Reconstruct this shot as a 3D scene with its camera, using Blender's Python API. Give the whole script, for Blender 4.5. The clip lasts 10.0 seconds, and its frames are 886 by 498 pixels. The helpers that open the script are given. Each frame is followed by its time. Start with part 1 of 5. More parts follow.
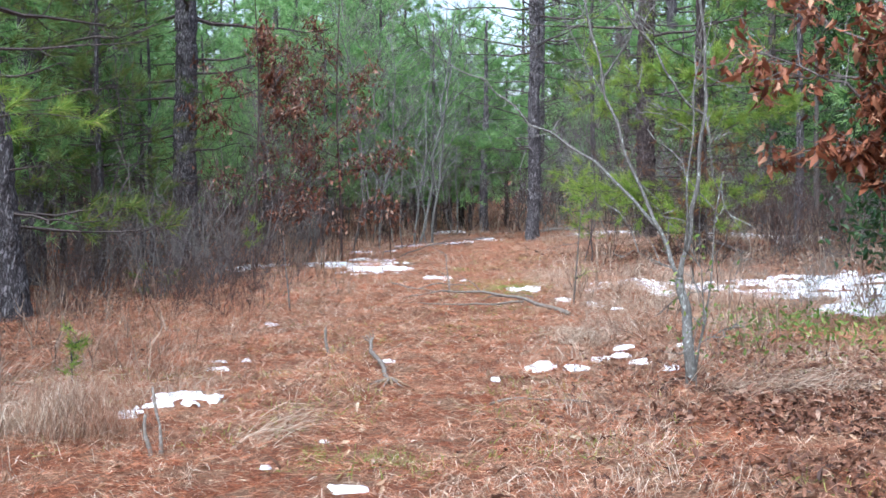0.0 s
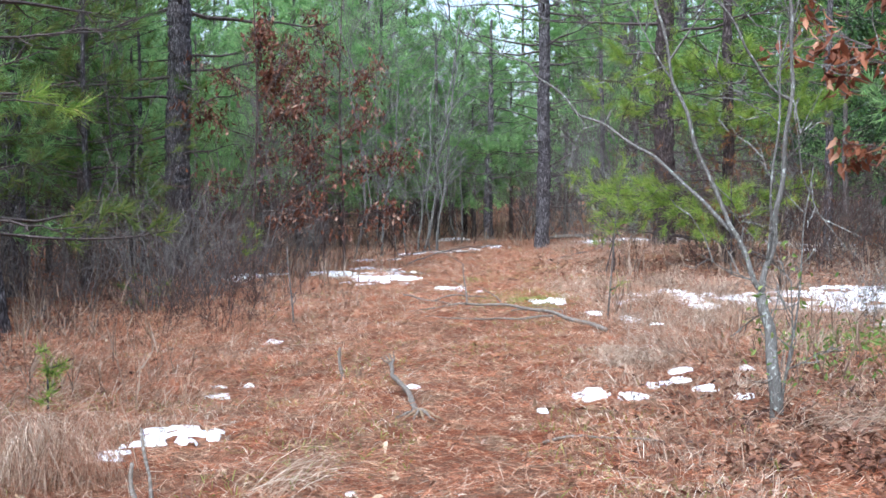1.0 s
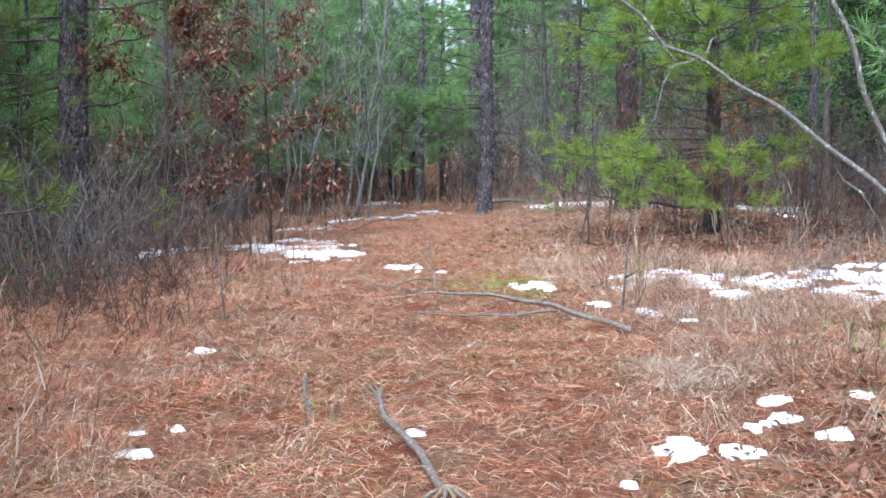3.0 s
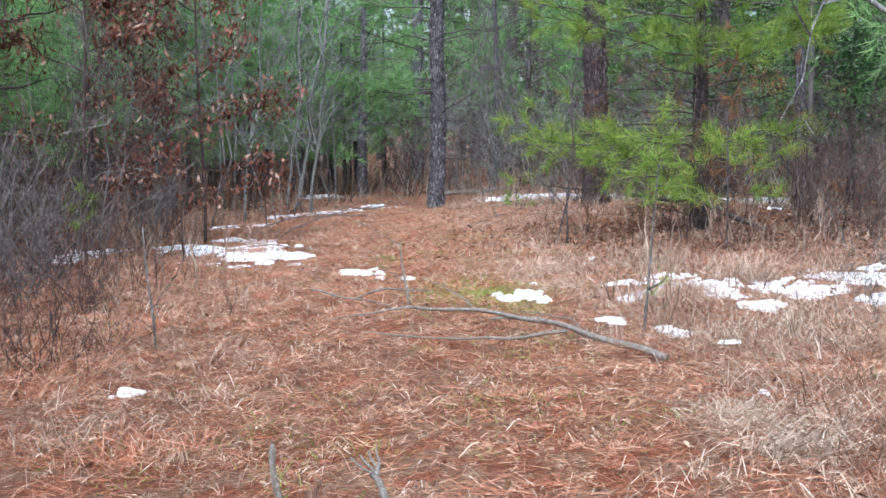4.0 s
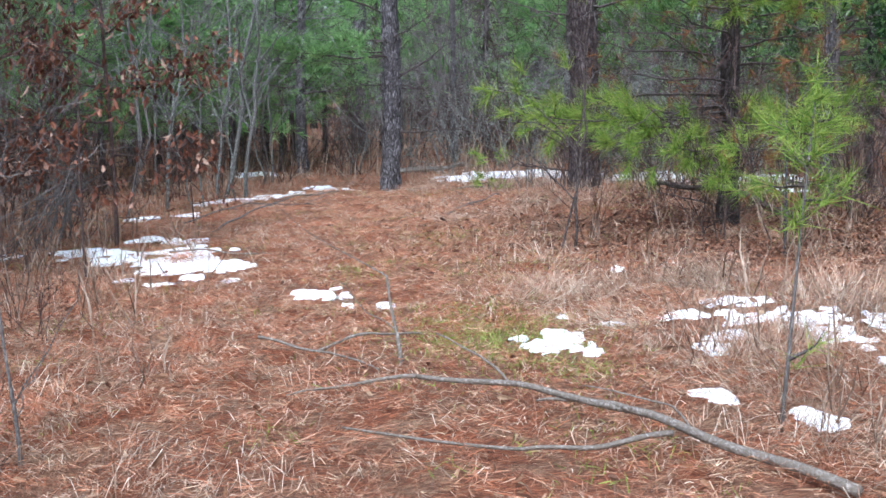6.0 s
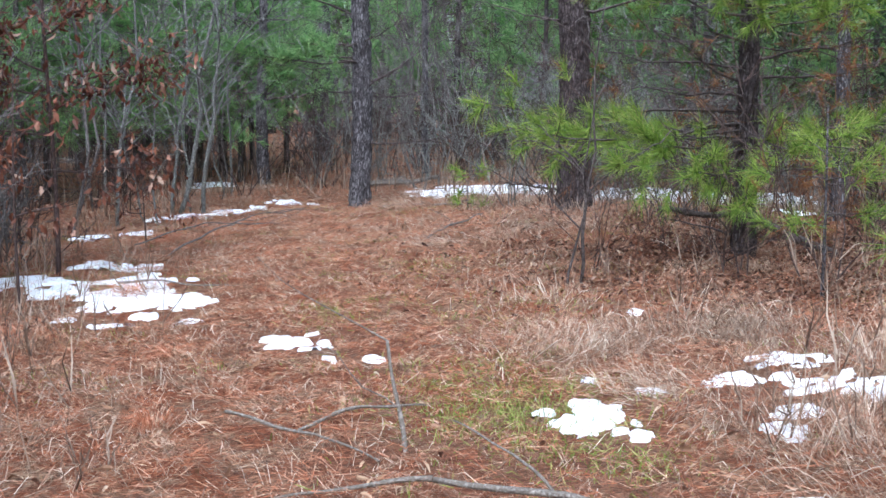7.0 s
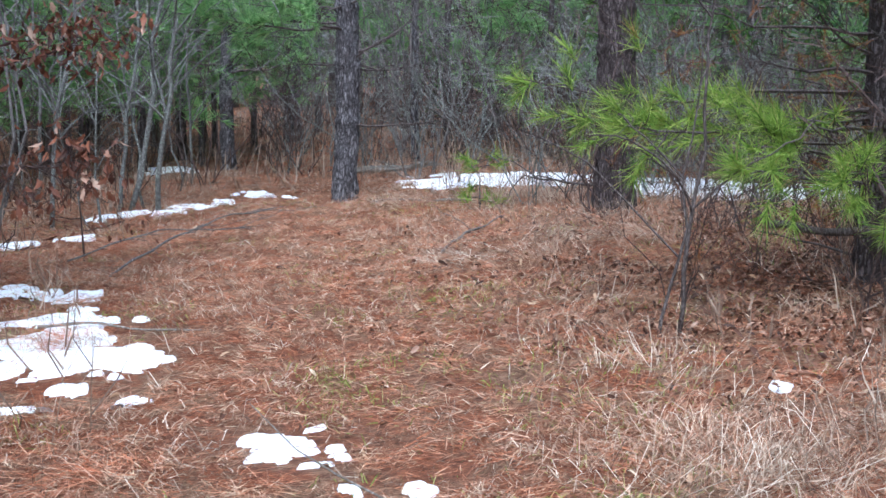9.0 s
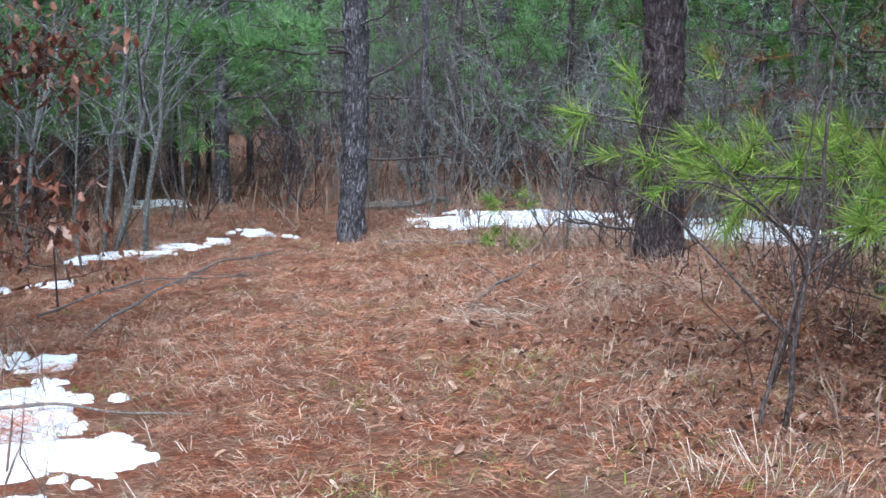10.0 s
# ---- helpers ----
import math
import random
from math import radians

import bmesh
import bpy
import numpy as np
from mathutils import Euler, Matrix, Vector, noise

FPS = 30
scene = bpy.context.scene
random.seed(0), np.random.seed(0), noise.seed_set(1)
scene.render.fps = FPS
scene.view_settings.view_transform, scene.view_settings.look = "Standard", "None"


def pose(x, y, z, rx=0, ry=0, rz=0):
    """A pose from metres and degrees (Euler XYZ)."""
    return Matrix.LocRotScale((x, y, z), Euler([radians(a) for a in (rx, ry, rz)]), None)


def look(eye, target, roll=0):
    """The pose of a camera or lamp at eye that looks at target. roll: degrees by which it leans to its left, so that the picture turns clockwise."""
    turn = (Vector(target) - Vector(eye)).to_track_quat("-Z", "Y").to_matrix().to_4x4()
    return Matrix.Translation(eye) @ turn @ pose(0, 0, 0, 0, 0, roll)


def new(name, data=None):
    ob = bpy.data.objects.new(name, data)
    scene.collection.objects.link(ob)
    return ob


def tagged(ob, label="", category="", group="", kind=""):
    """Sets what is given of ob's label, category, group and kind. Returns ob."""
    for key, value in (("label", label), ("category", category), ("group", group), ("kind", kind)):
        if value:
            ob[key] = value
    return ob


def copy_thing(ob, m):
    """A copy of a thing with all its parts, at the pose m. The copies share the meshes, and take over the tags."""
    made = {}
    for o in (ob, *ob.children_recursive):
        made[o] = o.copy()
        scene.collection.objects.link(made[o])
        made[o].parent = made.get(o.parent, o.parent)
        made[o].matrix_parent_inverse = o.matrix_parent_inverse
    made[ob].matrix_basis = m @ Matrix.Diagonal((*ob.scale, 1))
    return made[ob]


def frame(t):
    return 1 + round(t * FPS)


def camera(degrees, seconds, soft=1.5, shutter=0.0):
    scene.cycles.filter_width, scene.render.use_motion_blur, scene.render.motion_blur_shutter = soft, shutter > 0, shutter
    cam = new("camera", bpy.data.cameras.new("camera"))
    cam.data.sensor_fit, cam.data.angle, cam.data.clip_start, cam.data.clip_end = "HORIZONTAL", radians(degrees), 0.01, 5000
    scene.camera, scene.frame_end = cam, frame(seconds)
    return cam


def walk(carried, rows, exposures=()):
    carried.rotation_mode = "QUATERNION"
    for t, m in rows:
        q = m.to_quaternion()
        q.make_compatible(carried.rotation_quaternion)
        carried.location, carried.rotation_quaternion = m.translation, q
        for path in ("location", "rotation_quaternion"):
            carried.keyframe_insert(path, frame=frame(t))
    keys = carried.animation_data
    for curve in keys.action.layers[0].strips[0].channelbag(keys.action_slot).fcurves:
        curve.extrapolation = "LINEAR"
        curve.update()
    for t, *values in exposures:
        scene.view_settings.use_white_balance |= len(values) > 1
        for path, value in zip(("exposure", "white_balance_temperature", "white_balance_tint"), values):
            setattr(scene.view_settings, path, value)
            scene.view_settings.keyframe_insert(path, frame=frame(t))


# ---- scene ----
cam = camera(39.1, 10.0, soft=1.6)
PATH = [
    (0, (0.084, 0.183, 1.426), (0.08, 2.179, 1.304), -0.0),
    (0.5, (-0.055, 0.75, 1.399), (-0.038, 2.747, 1.283), 0.0),
    (1, (-0.181, 1.361, 1.366), (-0.172, 3.357, 1.256), -0.0),
    (1.5, (-0.329, 1.973, 1.366), (-0.329, 3.97, 1.257), 0.0),
    (2, (-0.44, 2.57, 1.363), (-0.427, 4.567, 1.24), 0.0),
    (2.5, (-0.574, 3.165, 1.364), (-0.49, 5.157, 1.215), 0.1),
    (3, (-0.669, 3.774, 1.377), (-0.507, 5.76, 1.2), 0.0),
    (3.2, (-0.699, 4.054, 1.376), (-0.508, 6.036, 1.189), -0.0),
    (4.3, (-0.881, 6.013, 1.319), (-0.598, 7.983, 1.124), -0.3),
    (4.5, (-0.887, 6.308, 1.317), (-0.604, 8.278, 1.116), -0.3),
    (5, (-0.88, 6.973, 1.326), (-0.563, 8.936, 1.106), -0.4),
    (5.5, (-0.845, 7.617, 1.376), (-0.496, 9.571, 1.133), -0.6),
    (5.7, (-0.843, 7.883, 1.392), (-0.483, 9.834, 1.144), -0.7),
    (6.8, (-0.855, 9.276, 1.481), (-0.406, 11.21, 1.232), 0.1),
    (7, (-0.847, 9.537, 1.491), (-0.391, 11.469, 1.245), 0.1),
    (7.5, (-0.82, 10.158, 1.517), (-0.338, 12.083, 1.272), 0.2),
    (8, (-0.796, 10.774, 1.52), (-0.296, 12.695, 1.274), 0.2),
    (8.5, (-0.734, 11.429, 1.504), (-0.223, 13.345, 1.245), 0.2),
    (9, (-0.688, 12.133, 1.514), (-0.173, 14.043, 1.223), 0.3),
    (9.5, (-0.622, 12.784, 1.52), (-0.097, 14.691, 1.226), 0.5),
    (10, (-0.597, 13.424, 1.514), (-0.068, 15.337, 1.267), 0.8),
]
walk(cam, [(t, look(eye, target, roll)) for t, eye, target, roll in PATH], [(0, 1.46, 5450, 9), (5.0, 1.46, 5400, 8.5), (7.0, 1.26, 5350, 8.5), (8.5, 1.26, 5250, 7.5), (10, 1.3, 5150, 6.5)])

# ---- light ----
world = bpy.data.worlds.new("overcast_sky")
scene.world = world
world.use_nodes = True
wn, wl = world.node_tree.nodes, world.node_tree.links
wn.clear()
sky = wn.new("ShaderNodeTexSky")
sky.sky_type, sky.sun_disc = "NISHITA", False
sky.sun_elevation, sky.sun_rotation = radians(52), radians(204)
sky.air_density, sky.dust_density = 1.0, 3.0
pale = wn.new("ShaderNodeHueSaturation")
pale.inputs["Saturation"].default_value = 0.55
bg = wn.new("ShaderNodeBackground")
bg.inputs["Strength"].default_value = 0.125
wo = wn.new("ShaderNodeOutputWorld")
wl.new(sky.outputs[0], pale.inputs["Color"])
wl.new(pale.outputs[0], bg.inputs["Color"])
wl.new(bg.outputs[0], wo.inputs["Surface"])

sun_data = bpy.data.lights.new("sun", "SUN")
sun_data.energy, sun_data.angle, sun_data.color = 1.95, radians(40), (1.0, 0.98, 0.95)
sun = new("sun", sun_data)
sun.matrix_world = look((-3.3, -7.4, 10.4), (0, 0, 0))


# ---- materials ----
def ramp(nt, src, stops):
    r = nt.nodes.new("ShaderNodeValToRGB")
    e = r.color_ramp.elements
    while len(e) < len(stops):
        e.new(0.5)
    for el, (p, c) in zip(e, stops):
        el.position, el.color = p, (*c, 1)
    nt.links.new(src, r.inputs[0])
    return r.outputs[0]


def noise_tex(nt, co, scale, detail=5, rough=0.6, stretch=None):
    if stretch:
        mp = nt.nodes.new("ShaderNodeMapping")
        mp.inputs["Scale"].default_value = stretch
        nt.links.new(co, mp.inputs["Vector"])
        co = mp.outputs[0]
    n = nt.nodes.new("ShaderNodeTexNoise")
    n.inputs["Scale"].default_value, n.inputs["Detail"].default_value, n.inputs["Roughness"].default_value = scale, detail, rough
    nt.links.new(co, n.inputs["Vector"])
    return n.outputs[0]


def mix(nt, fac, a, b, mode="MIX"):
    m = nt.nodes.new("ShaderNodeMix")
    m.data_type, m.blend_type = "RGBA", mode
    for sock, val in ((m.inputs[0], fac), (m.inputs[6], a), (m.inputs[7], b)):
        if isinstance(val, (int, float)):
            sock.default_value = val
        elif isinstance(val, tuple):
            sock.default_value = (*val, 1)
        else:
            nt.links.new(val, sock)
    return m.outputs[2]


def bump(nt, height, strength, dist, bsdf):
    b = nt.nodes.new("ShaderNodeBump")
    b.inputs["Strength"].default_value, b.inputs["Distance"].default_value = strength, dist
    nt.links.new(height, b.inputs["Height"])
    nt.links.new(b.outputs[0], bsdf.inputs["Normal"])


def start(name, rough=0.85, spec=0.25):
    m = bpy.data.materials.new(name)
    m.use_nodes = True
    nt = m.node_tree
    p = nt.nodes["Principled BSDF"]
    p.inputs["Roughness"].default_value = rough
    p.inputs["Specular IOR Level"].default_value = spec
    co = nt.nodes.new("ShaderNodeTexCoord").outputs["Object"]
    return m, nt, p, co


def blade_mat(name, stops, through_part=0.3, rough=0.7, patches=()):
    """Leaves, needles and grass: every blade its own colour, a part of the light passes through. patches: (scale, low, high, colour, amount) over the ground."""
    m, nt, p, co = start(name, rough, 0.3)
    isl = nt.nodes.new("ShaderNodeNewGeometry").outputs["Random Per Island"]
    col = ramp(nt, isl, stops)
    for scale, low, high, tint, amount in patches:
        f = ramp(nt, noise_tex(nt, co, scale, 4), [(low, (0, 0, 0)), (high, (amount, amount, amount))])
        col = mix(nt, f, col, mix(nt, isl, tuple(c * 0.5 for c in tint), tuple(min(1, c * 1.5) for c in tint)))
    nt.links.new(col, p.inputs["Base Color"])
    if through_part:
        t = nt.nodes.new("ShaderNodeBsdfTranslucent")
        nt.links.new(col, t.inputs["Color"])
        ms = nt.nodes.new("ShaderNodeMixShader")
        ms.inputs[0].default_value = through_part
        nt.links.new(p.outputs[0], ms.inputs[1])
        nt.links.new(t.outputs[0], ms.inputs[2])
        nt.links.new(ms.outputs[0], nt.nodes["Material Output"].inputs["Surface"])
    return m


def bark_mat(name, dark, mid, light, scale=1.0, lichen=None, amount=0.5, dist=0.01, grain=(1, 1, 0.2)):
    """Furrowed bark: upright plates, each of its own tone, with deep cracks."""
    m, nt, p, co = start(name, 0.92, 0.15)
    warp = noise_tex(nt, co, 14 * scale, 4)
    off = nt.nodes.new("ShaderNodeVectorMath")
    off.operation = "MULTIPLY_ADD"
    off.inputs[1].default_value = (0.07 / scale, 0.07 / scale, 0.16 / scale)
    nt.links.new(warp, off.inputs[0])
    nt.links.new(co, off.inputs[2])
    mp = nt.nodes.new("ShaderNodeMapping")
    mp.inputs["Scale"].default_value = grain
    nt.links.new(off.outputs[0], mp.inputs["Vector"])
    plates = nt.nodes.new("ShaderNodeTexVoronoi")
    tone = nt.nodes.new("ShaderNodeTexVoronoi")
    plates.feature = "DISTANCE_TO_EDGE"
    for v in (plates, tone):
        v.inputs["Scale"].default_value = 30 * scale
        nt.links.new(mp.outputs[0], v.inputs["Vector"])
    fine = noise_tex(nt, co, 70 * scale, 6, 0.75, (1, 1, 0.25))
    big = noise_tex(nt, co, 4, 3)
    ridge = noise_tex(nt, off.outputs[0], 34 * scale, 4, 0.6, (1, 1, 0.16))
    crack = mix(nt, 1.0, ramp(nt, plates.outputs["Distance"], [(0.0, (0.1, 0.1, 0.1)), (0.08, (0.35, 0.35, 0.35)), (0.24, (1, 1, 1))]), ramp(nt, ridge, [(0.36, (0.05, 0.05, 0.05)), (0.54, (1, 1, 1))]), "MULTIPLY")
    body = ramp(nt, fine, [(0.35, mid), (0.68, light)])
    sep = nt.nodes.new("ShaderNodeSeparateColor")
    nt.links.new(tone.outputs["Color"], sep.inputs[0])
    body = mix(nt, ramp(nt, sep.outputs[0], [(0.1, (0, 0, 0)), (0.95, (0.7, 0.7, 0.7))]), body, tuple(0.7 * a for a in mid))
    body = mix(nt, ramp(nt, big, [(0.4, (0, 0, 0)), (0.7, (0.5, 0.5, 0.5))]), body, mid)
    col = mix(nt, crack, dark, body)
    if lichen:
        l = noise_tex(nt, co, 26 * scale, 5, 0.75, (1, 1, 0.5))
        col = mix(nt, ramp(nt, l, [(0.62 - amount * 0.2, (0, 0, 0)), (0.68 - amount * 0.2, (1, 1, 1))]), col, lichen)
    nt.links.new(col, p.inputs["Base Color"])
    h = mix(nt, 0.3, crack, fine)
    bump(nt, h, 1.0, dist * 1.6, p)
    return m


NEEDLE_BRIGHT = blade_mat("needles_bright", [(0.0, (0.07, 0.15, 0.02)), (0.5, (0.235, 0.355, 0.052)), (0.9, (0.41, 0.515, 0.11)), (1.0, (0.44, 0.36, 0.14))], 0.4)
NEEDLE_GREEN = blade_mat("needles_green", [(0.0, (0.04, 0.09, 0.02)), (0.6, (0.09, 0.18, 0.035)), (0.93, (0.16, 0.26, 0.05)), (1.0, (0.28, 0.19, 0.06))], 0.4)
NEEDLE_OLIVE = blade_mat("needles_olive", [(0.0, (0.07, 0.10, 0.025)), (0.6, (0.16, 0.22, 0.05)), (0.9, (0.24, 0.30, 0.075)), (1.0, (0.34, 0.22, 0.09))], 0.45)
# back pines: haze and sky light put into the colour, paler than leaf green
NEEDLE_HAZY = blade_mat("needles_hazy", [(0.0, (0.13, 0.27, 0.095)), (0.6, (0.34, 0.54, 0.215)), (1.0, (0.50, 0.66, 0.31))], 0.68)
NEEDLE_DEAD = blade_mat("needles_dead", [(0.0, (0.12, 0.045, 0.015)), (0.6, (0.22, 0.09, 0.03)), (1.0, (0.30, 0.16, 0.07))], 0.25)
STRAW = blade_mat("straw", [(0.0, (0.14, 0.085, 0.055)), (0.35, (0.34, 0.23, 0.155)), (0.65, (0.52, 0.39, 0.29)), (0.88, (0.74, 0.61, 0.48)), (1.0, (0.92, 0.82, 0.69))], 0.3, 0.6)
STUBBLE = blade_mat("stubble", [(0.0, (0.16, 0.075, 0.045)), (0.4, (0.40, 0.20, 0.12)), (0.7, (0.56, 0.37, 0.255)), (0.88, (0.70, 0.54, 0.41)), (1.0, (0.90, 0.78, 0.64))], 0.3, 0.6,
                    ((2.2, 0.5, 0.66, (0.42, 0.17, 0.085), 0.8), (8.0, 0.55, 0.65, (0.70, 0.54, 0.40), 0.8)))
GREEN_GRASS = blade_mat("green_grass", [(0.0, (0.13, 0.19, 0.03)), (0.6, (0.27, 0.33, 0.06)), (1.0, (0.48, 0.42, 0.17))], 0.3)
LITTER = blade_mat("pine_straw", [(0.0, (0.17, 0.058, 0.03)), (0.35, (0.44, 0.145, 0.066)), (0.75, (0.62, 0.25, 0.13)), (1.0, (0.76, 0.50, 0.35))], 0.15, 0.6,
                   ((1.7, 0.52, 0.62, (0.16, 0.07, 0.042), 0.55), (2.6, 0.52, 0.62, (0.52, 0.35, 0.22), 0.5), (9.0, 0.52, 0.62, (0.10, 0.036, 0.02), 0.75), (13.0, 0.55, 0.64, (0.80, 0.55, 0.38), 0.8)))
OAK_LEAF = blade_mat("oak_leaf_brown", [(0.0, (0.06, 0.024, 0.016)), (0.5, (0.17, 0.063, 0.036)), (0.85, (0.29, 0.115, 0.064)), (1.0, (0.52, 0.36, 0.27))], 0.3, 0.5)
# dark leaf litter; its placing also puts edge shade into the ground colour
OAK_SHADE_LITTER = blade_mat("oak_shade_litter", [(0.0, (0.045, 0.021, 0.014)), (0.5, (0.135, 0.058, 0.034)), (0.9, (0.24, 0.115, 0.068)), (1.0, (0.40, 0.27, 0.2))], 0.1, 0.6)
RUSSET_LEAF = blade_mat("oak_leaf_russet", [(0.0, (0.07, 0.024, 0.014)), (0.5, (0.20, 0.07, 0.035)), (0.85, (0.36, 0.14, 0.07)), (1.0, (0.58, 0.34, 0.21))], 0.3, 0.45)
FALLEN_LEAF = blade_mat("fallen_leaf", [(0.0, (0.12, 0.06, 0.04)), (0.5, (0.30, 0.16, 0.09)), (0.9, (0.48, 0.32, 0.2)), (1.0, (0.62, 0.5, 0.36))], 0.15, 0.55)
DARK_LEAF = blade_mat("evergreen_leaf", [(0.0, (0.012, 0.035, 0.012)), (0.6, (0.035, 0.08, 0.025)), (1.0, (0.08, 0.14, 0.04))], 0.15, 0.35)
GREEN_LEAF = blade_mat("green_leaf", [(0.0, (0.08, 0.14, 0.025)), (0.6, (0.16, 0.24, 0.05)), (1.0, (0.3, 0.34, 0.1))], 0.3, 0.5)
WEED = blade_mat("dead_weed", [(0.0, (0.10, 0.06, 0.042)), (0.5, (0.23, 0.15, 0.105)), (1.0, (0.42, 0.325, 0.25))], 0.1, 0.8)

BARK_PINE = bark_mat("pine_bark", (0.03, 0.025, 0.027), (0.22, 0.20, 0.21), (0.43, 0.405, 0.42), 1.2, dist=0.014, grain=(1.0, 1.0, 0.26))
BARK_PINE_RED = bark_mat("pine_bark_reddish", (0.028, 0.02, 0.019), (0.125, 0.098, 0.096), (0.26, 0.215, 0.215), 1.1, dist=0.016, grain=(1.0, 1.0, 0.26))
BARK_FAR = bark_mat("pine_bark_far", (0.03, 0.025, 0.025), (0.15, 0.125, 0.12), (0.28, 0.25, 0.25), 0.8)
LIMB = bark_mat("limb_bark", (0.045, 0.035, 0.032), (0.15, 0.12, 0.11), (0.30, 0.26, 0.25), 2.5, None, 0, 0.003)
LICHEN_BARK = bark_mat("lichen_bark", (0.12, 0.11, 0.10), (0.20, 0.192, 0.178), (0.31, 0.30, 0.28), 2.0, (0.40, 0.43, 0.395), 0.3, 0.003)
PALE_BARK = bark_mat("pale_bark", (0.10, 0.095, 0.088), (0.26, 0.252, 0.235), (0.44, 0.43, 0.405), 3, (0.46, 0.51, 0.45), 0.3, 0.003)
TWIG = bark_mat("grey_twig", (0.10, 0.087, 0.08), (0.235, 0.207, 0.195), (0.42, 0.385, 0.365), 3, None, 0, 0.002)
TWIG_RED = bark_mat("brown_twig", (0.045, 0.03, 0.027), (0.12, 0.08, 0.07), (0.24, 0.17, 0.15), 3, None, 0, 0.002)
DEAD_WOOD = bark_mat("dead_wood", (0.17, 0.14, 0.115), (0.29, 0.25, 0.215), (0.43, 0.39, 0.35), 2.2, (0.38, 0.36, 0.33), 0.2, 0.004, (0.5, 0.28, 1))
SPLIT_WOOD = bark_mat("split_wood", (0.25, 0.17, 0.1), (0.45, 0.33, 0.22), (0.62, 0.5, 0.38), 3, None, 0, 0.003, (1, 0.2, 1))


def snow_mat():
    m, nt, p, co = start("old_snow", 0.6, 0.4)
    n = noise_tex(nt, co, 30, 6, 0.7)
    specks = noise_tex(nt, co, 95, 3, 0.6)
    col = ramp(nt, n, [(0.3, (0.80, 0.83, 0.88)), (0.6, (0.90, 0.91, 0.93))])
    col = mix(nt, ramp(nt, specks, [(0.68, (0, 0, 0)), (0.76, (0.7, 0.7, 0.7))]), col, (0.35, 0.24, 0.17))
    nt.links.new(col, p.inputs["Base Color"])
    p.inputs["Subsurface Weight"].default_value = 0.2
    p.inputs["Subsurface Radius"].default_value = (0.02, 0.02, 0.03)
    bump(nt, n, 0.6, 0.012, p)
    return m


SNOW = snow_mat()


def strands(nt, co, angle, width, length):
    """Fine streaks that run one way, a little wavy."""
    mp = nt.nodes.new("ShaderNodeMapping")
    mp.inputs["Rotation"].default_value = (0, 0, angle)
    mp.inputs["Scale"].default_value = (1 / length, 1 / width, 1)
    nt.links.new(co, mp.inputs["Vector"])
    n = nt.nodes.new("ShaderNodeTexNoise")
    n.inputs["Scale"].default_value, n.inputs["Detail"].default_value, n.inputs["Roughness"].default_value, n.inputs["Distortion"].default_value = 1.0, 2, 0.5, 0.25
    nt.links.new(mp.outputs[0], n.inputs["Vector"])
    return n.outputs[0]


def ground_mat():
    m, nt, p, co = start("forest_floor", 0.95, 0.15)
    warp = nt.nodes.new("ShaderNodeVectorMath")
    warp.operation = "MULTIPLY_ADD"
    wob = nt.nodes.new("ShaderNodeTexNoise")
    wob.inputs["Scale"].default_value, wob.inputs["Detail"].default_value = 4.0, 3
    nt.links.new(co, wob.inputs["Vector"])
    warp.inputs[1].default_value = (0.12, 0.12, 0)
    nt.links.new(wob.outputs["Color"], warp.inputs[0])
    nt.links.new(co, warp.inputs[2])
    wco = warp.outputs[0]
    top = None
    for angle in (0.2, 0.95, 1.75, 2.6):
        st = strands(nt, wco, angle, 0.0045, 0.06)
        if top is None:
            top = st
        else:
            mx = nt.nodes.new("ShaderNodeMath")
            mx.operation = "MAXIMUM"
            nt.links.new(top, mx.inputs[0])
            nt.links.new(st, mx.inputs[1])
            top = mx.outputs[0]
    a = noise_tex(nt, co, 0.55, 4, 0.6)
    b = noise_tex(nt, co, 3.2, 6, 0.7)
    c = noise_tex(nt, co, 22, 5, 0.7)
    needles = ramp(nt, top, [(0.52, (0.07, 0.024, 0.014)), (0.63, (0.36, 0.122, 0.058)), (0.72, (0.56, 0.225, 0.115)), (0.82, (0.74, 0.44, 0.28))])
    straw = ramp(nt, top, [(0.52, (0.09, 0.048, 0.03)), (0.63, (0.36, 0.22, 0.135)), (0.72, (0.54, 0.38, 0.26)), (0.82, (0.74, 0.60, 0.46))])
    leaf = ramp(nt, c, [(0.35, (0.09, 0.05, 0.035)), (0.7, (0.30, 0.19, 0.13))])
    f1 = ramp(nt, b, [(0.46, (0, 0, 0)), (0.56, (0.9, 0.9, 0.9))])
    f2 = ramp(nt, a, [(0.45, (0, 0, 0)), (0.6, (0.6, 0.6, 0.6))])
    f3 = ramp(nt, c, [(0.36, (0.6, 0.6, 0.6)), (0.5, (0, 0, 0))])
    col = mix(nt, f1, needles, straw)
    col = mix(nt, f2, col, mix(nt, 0.5, leaf, needles))
    col = mix(nt, f3, col, (0.13, 0.06, 0.04))
    nt.links.new(col, p.inputs["Base Color"])
    h = mix(nt, 0.5, top, c)
    bump(nt, h, 1.0, 0.05, p)
    return m


GROUND = ground_mat()


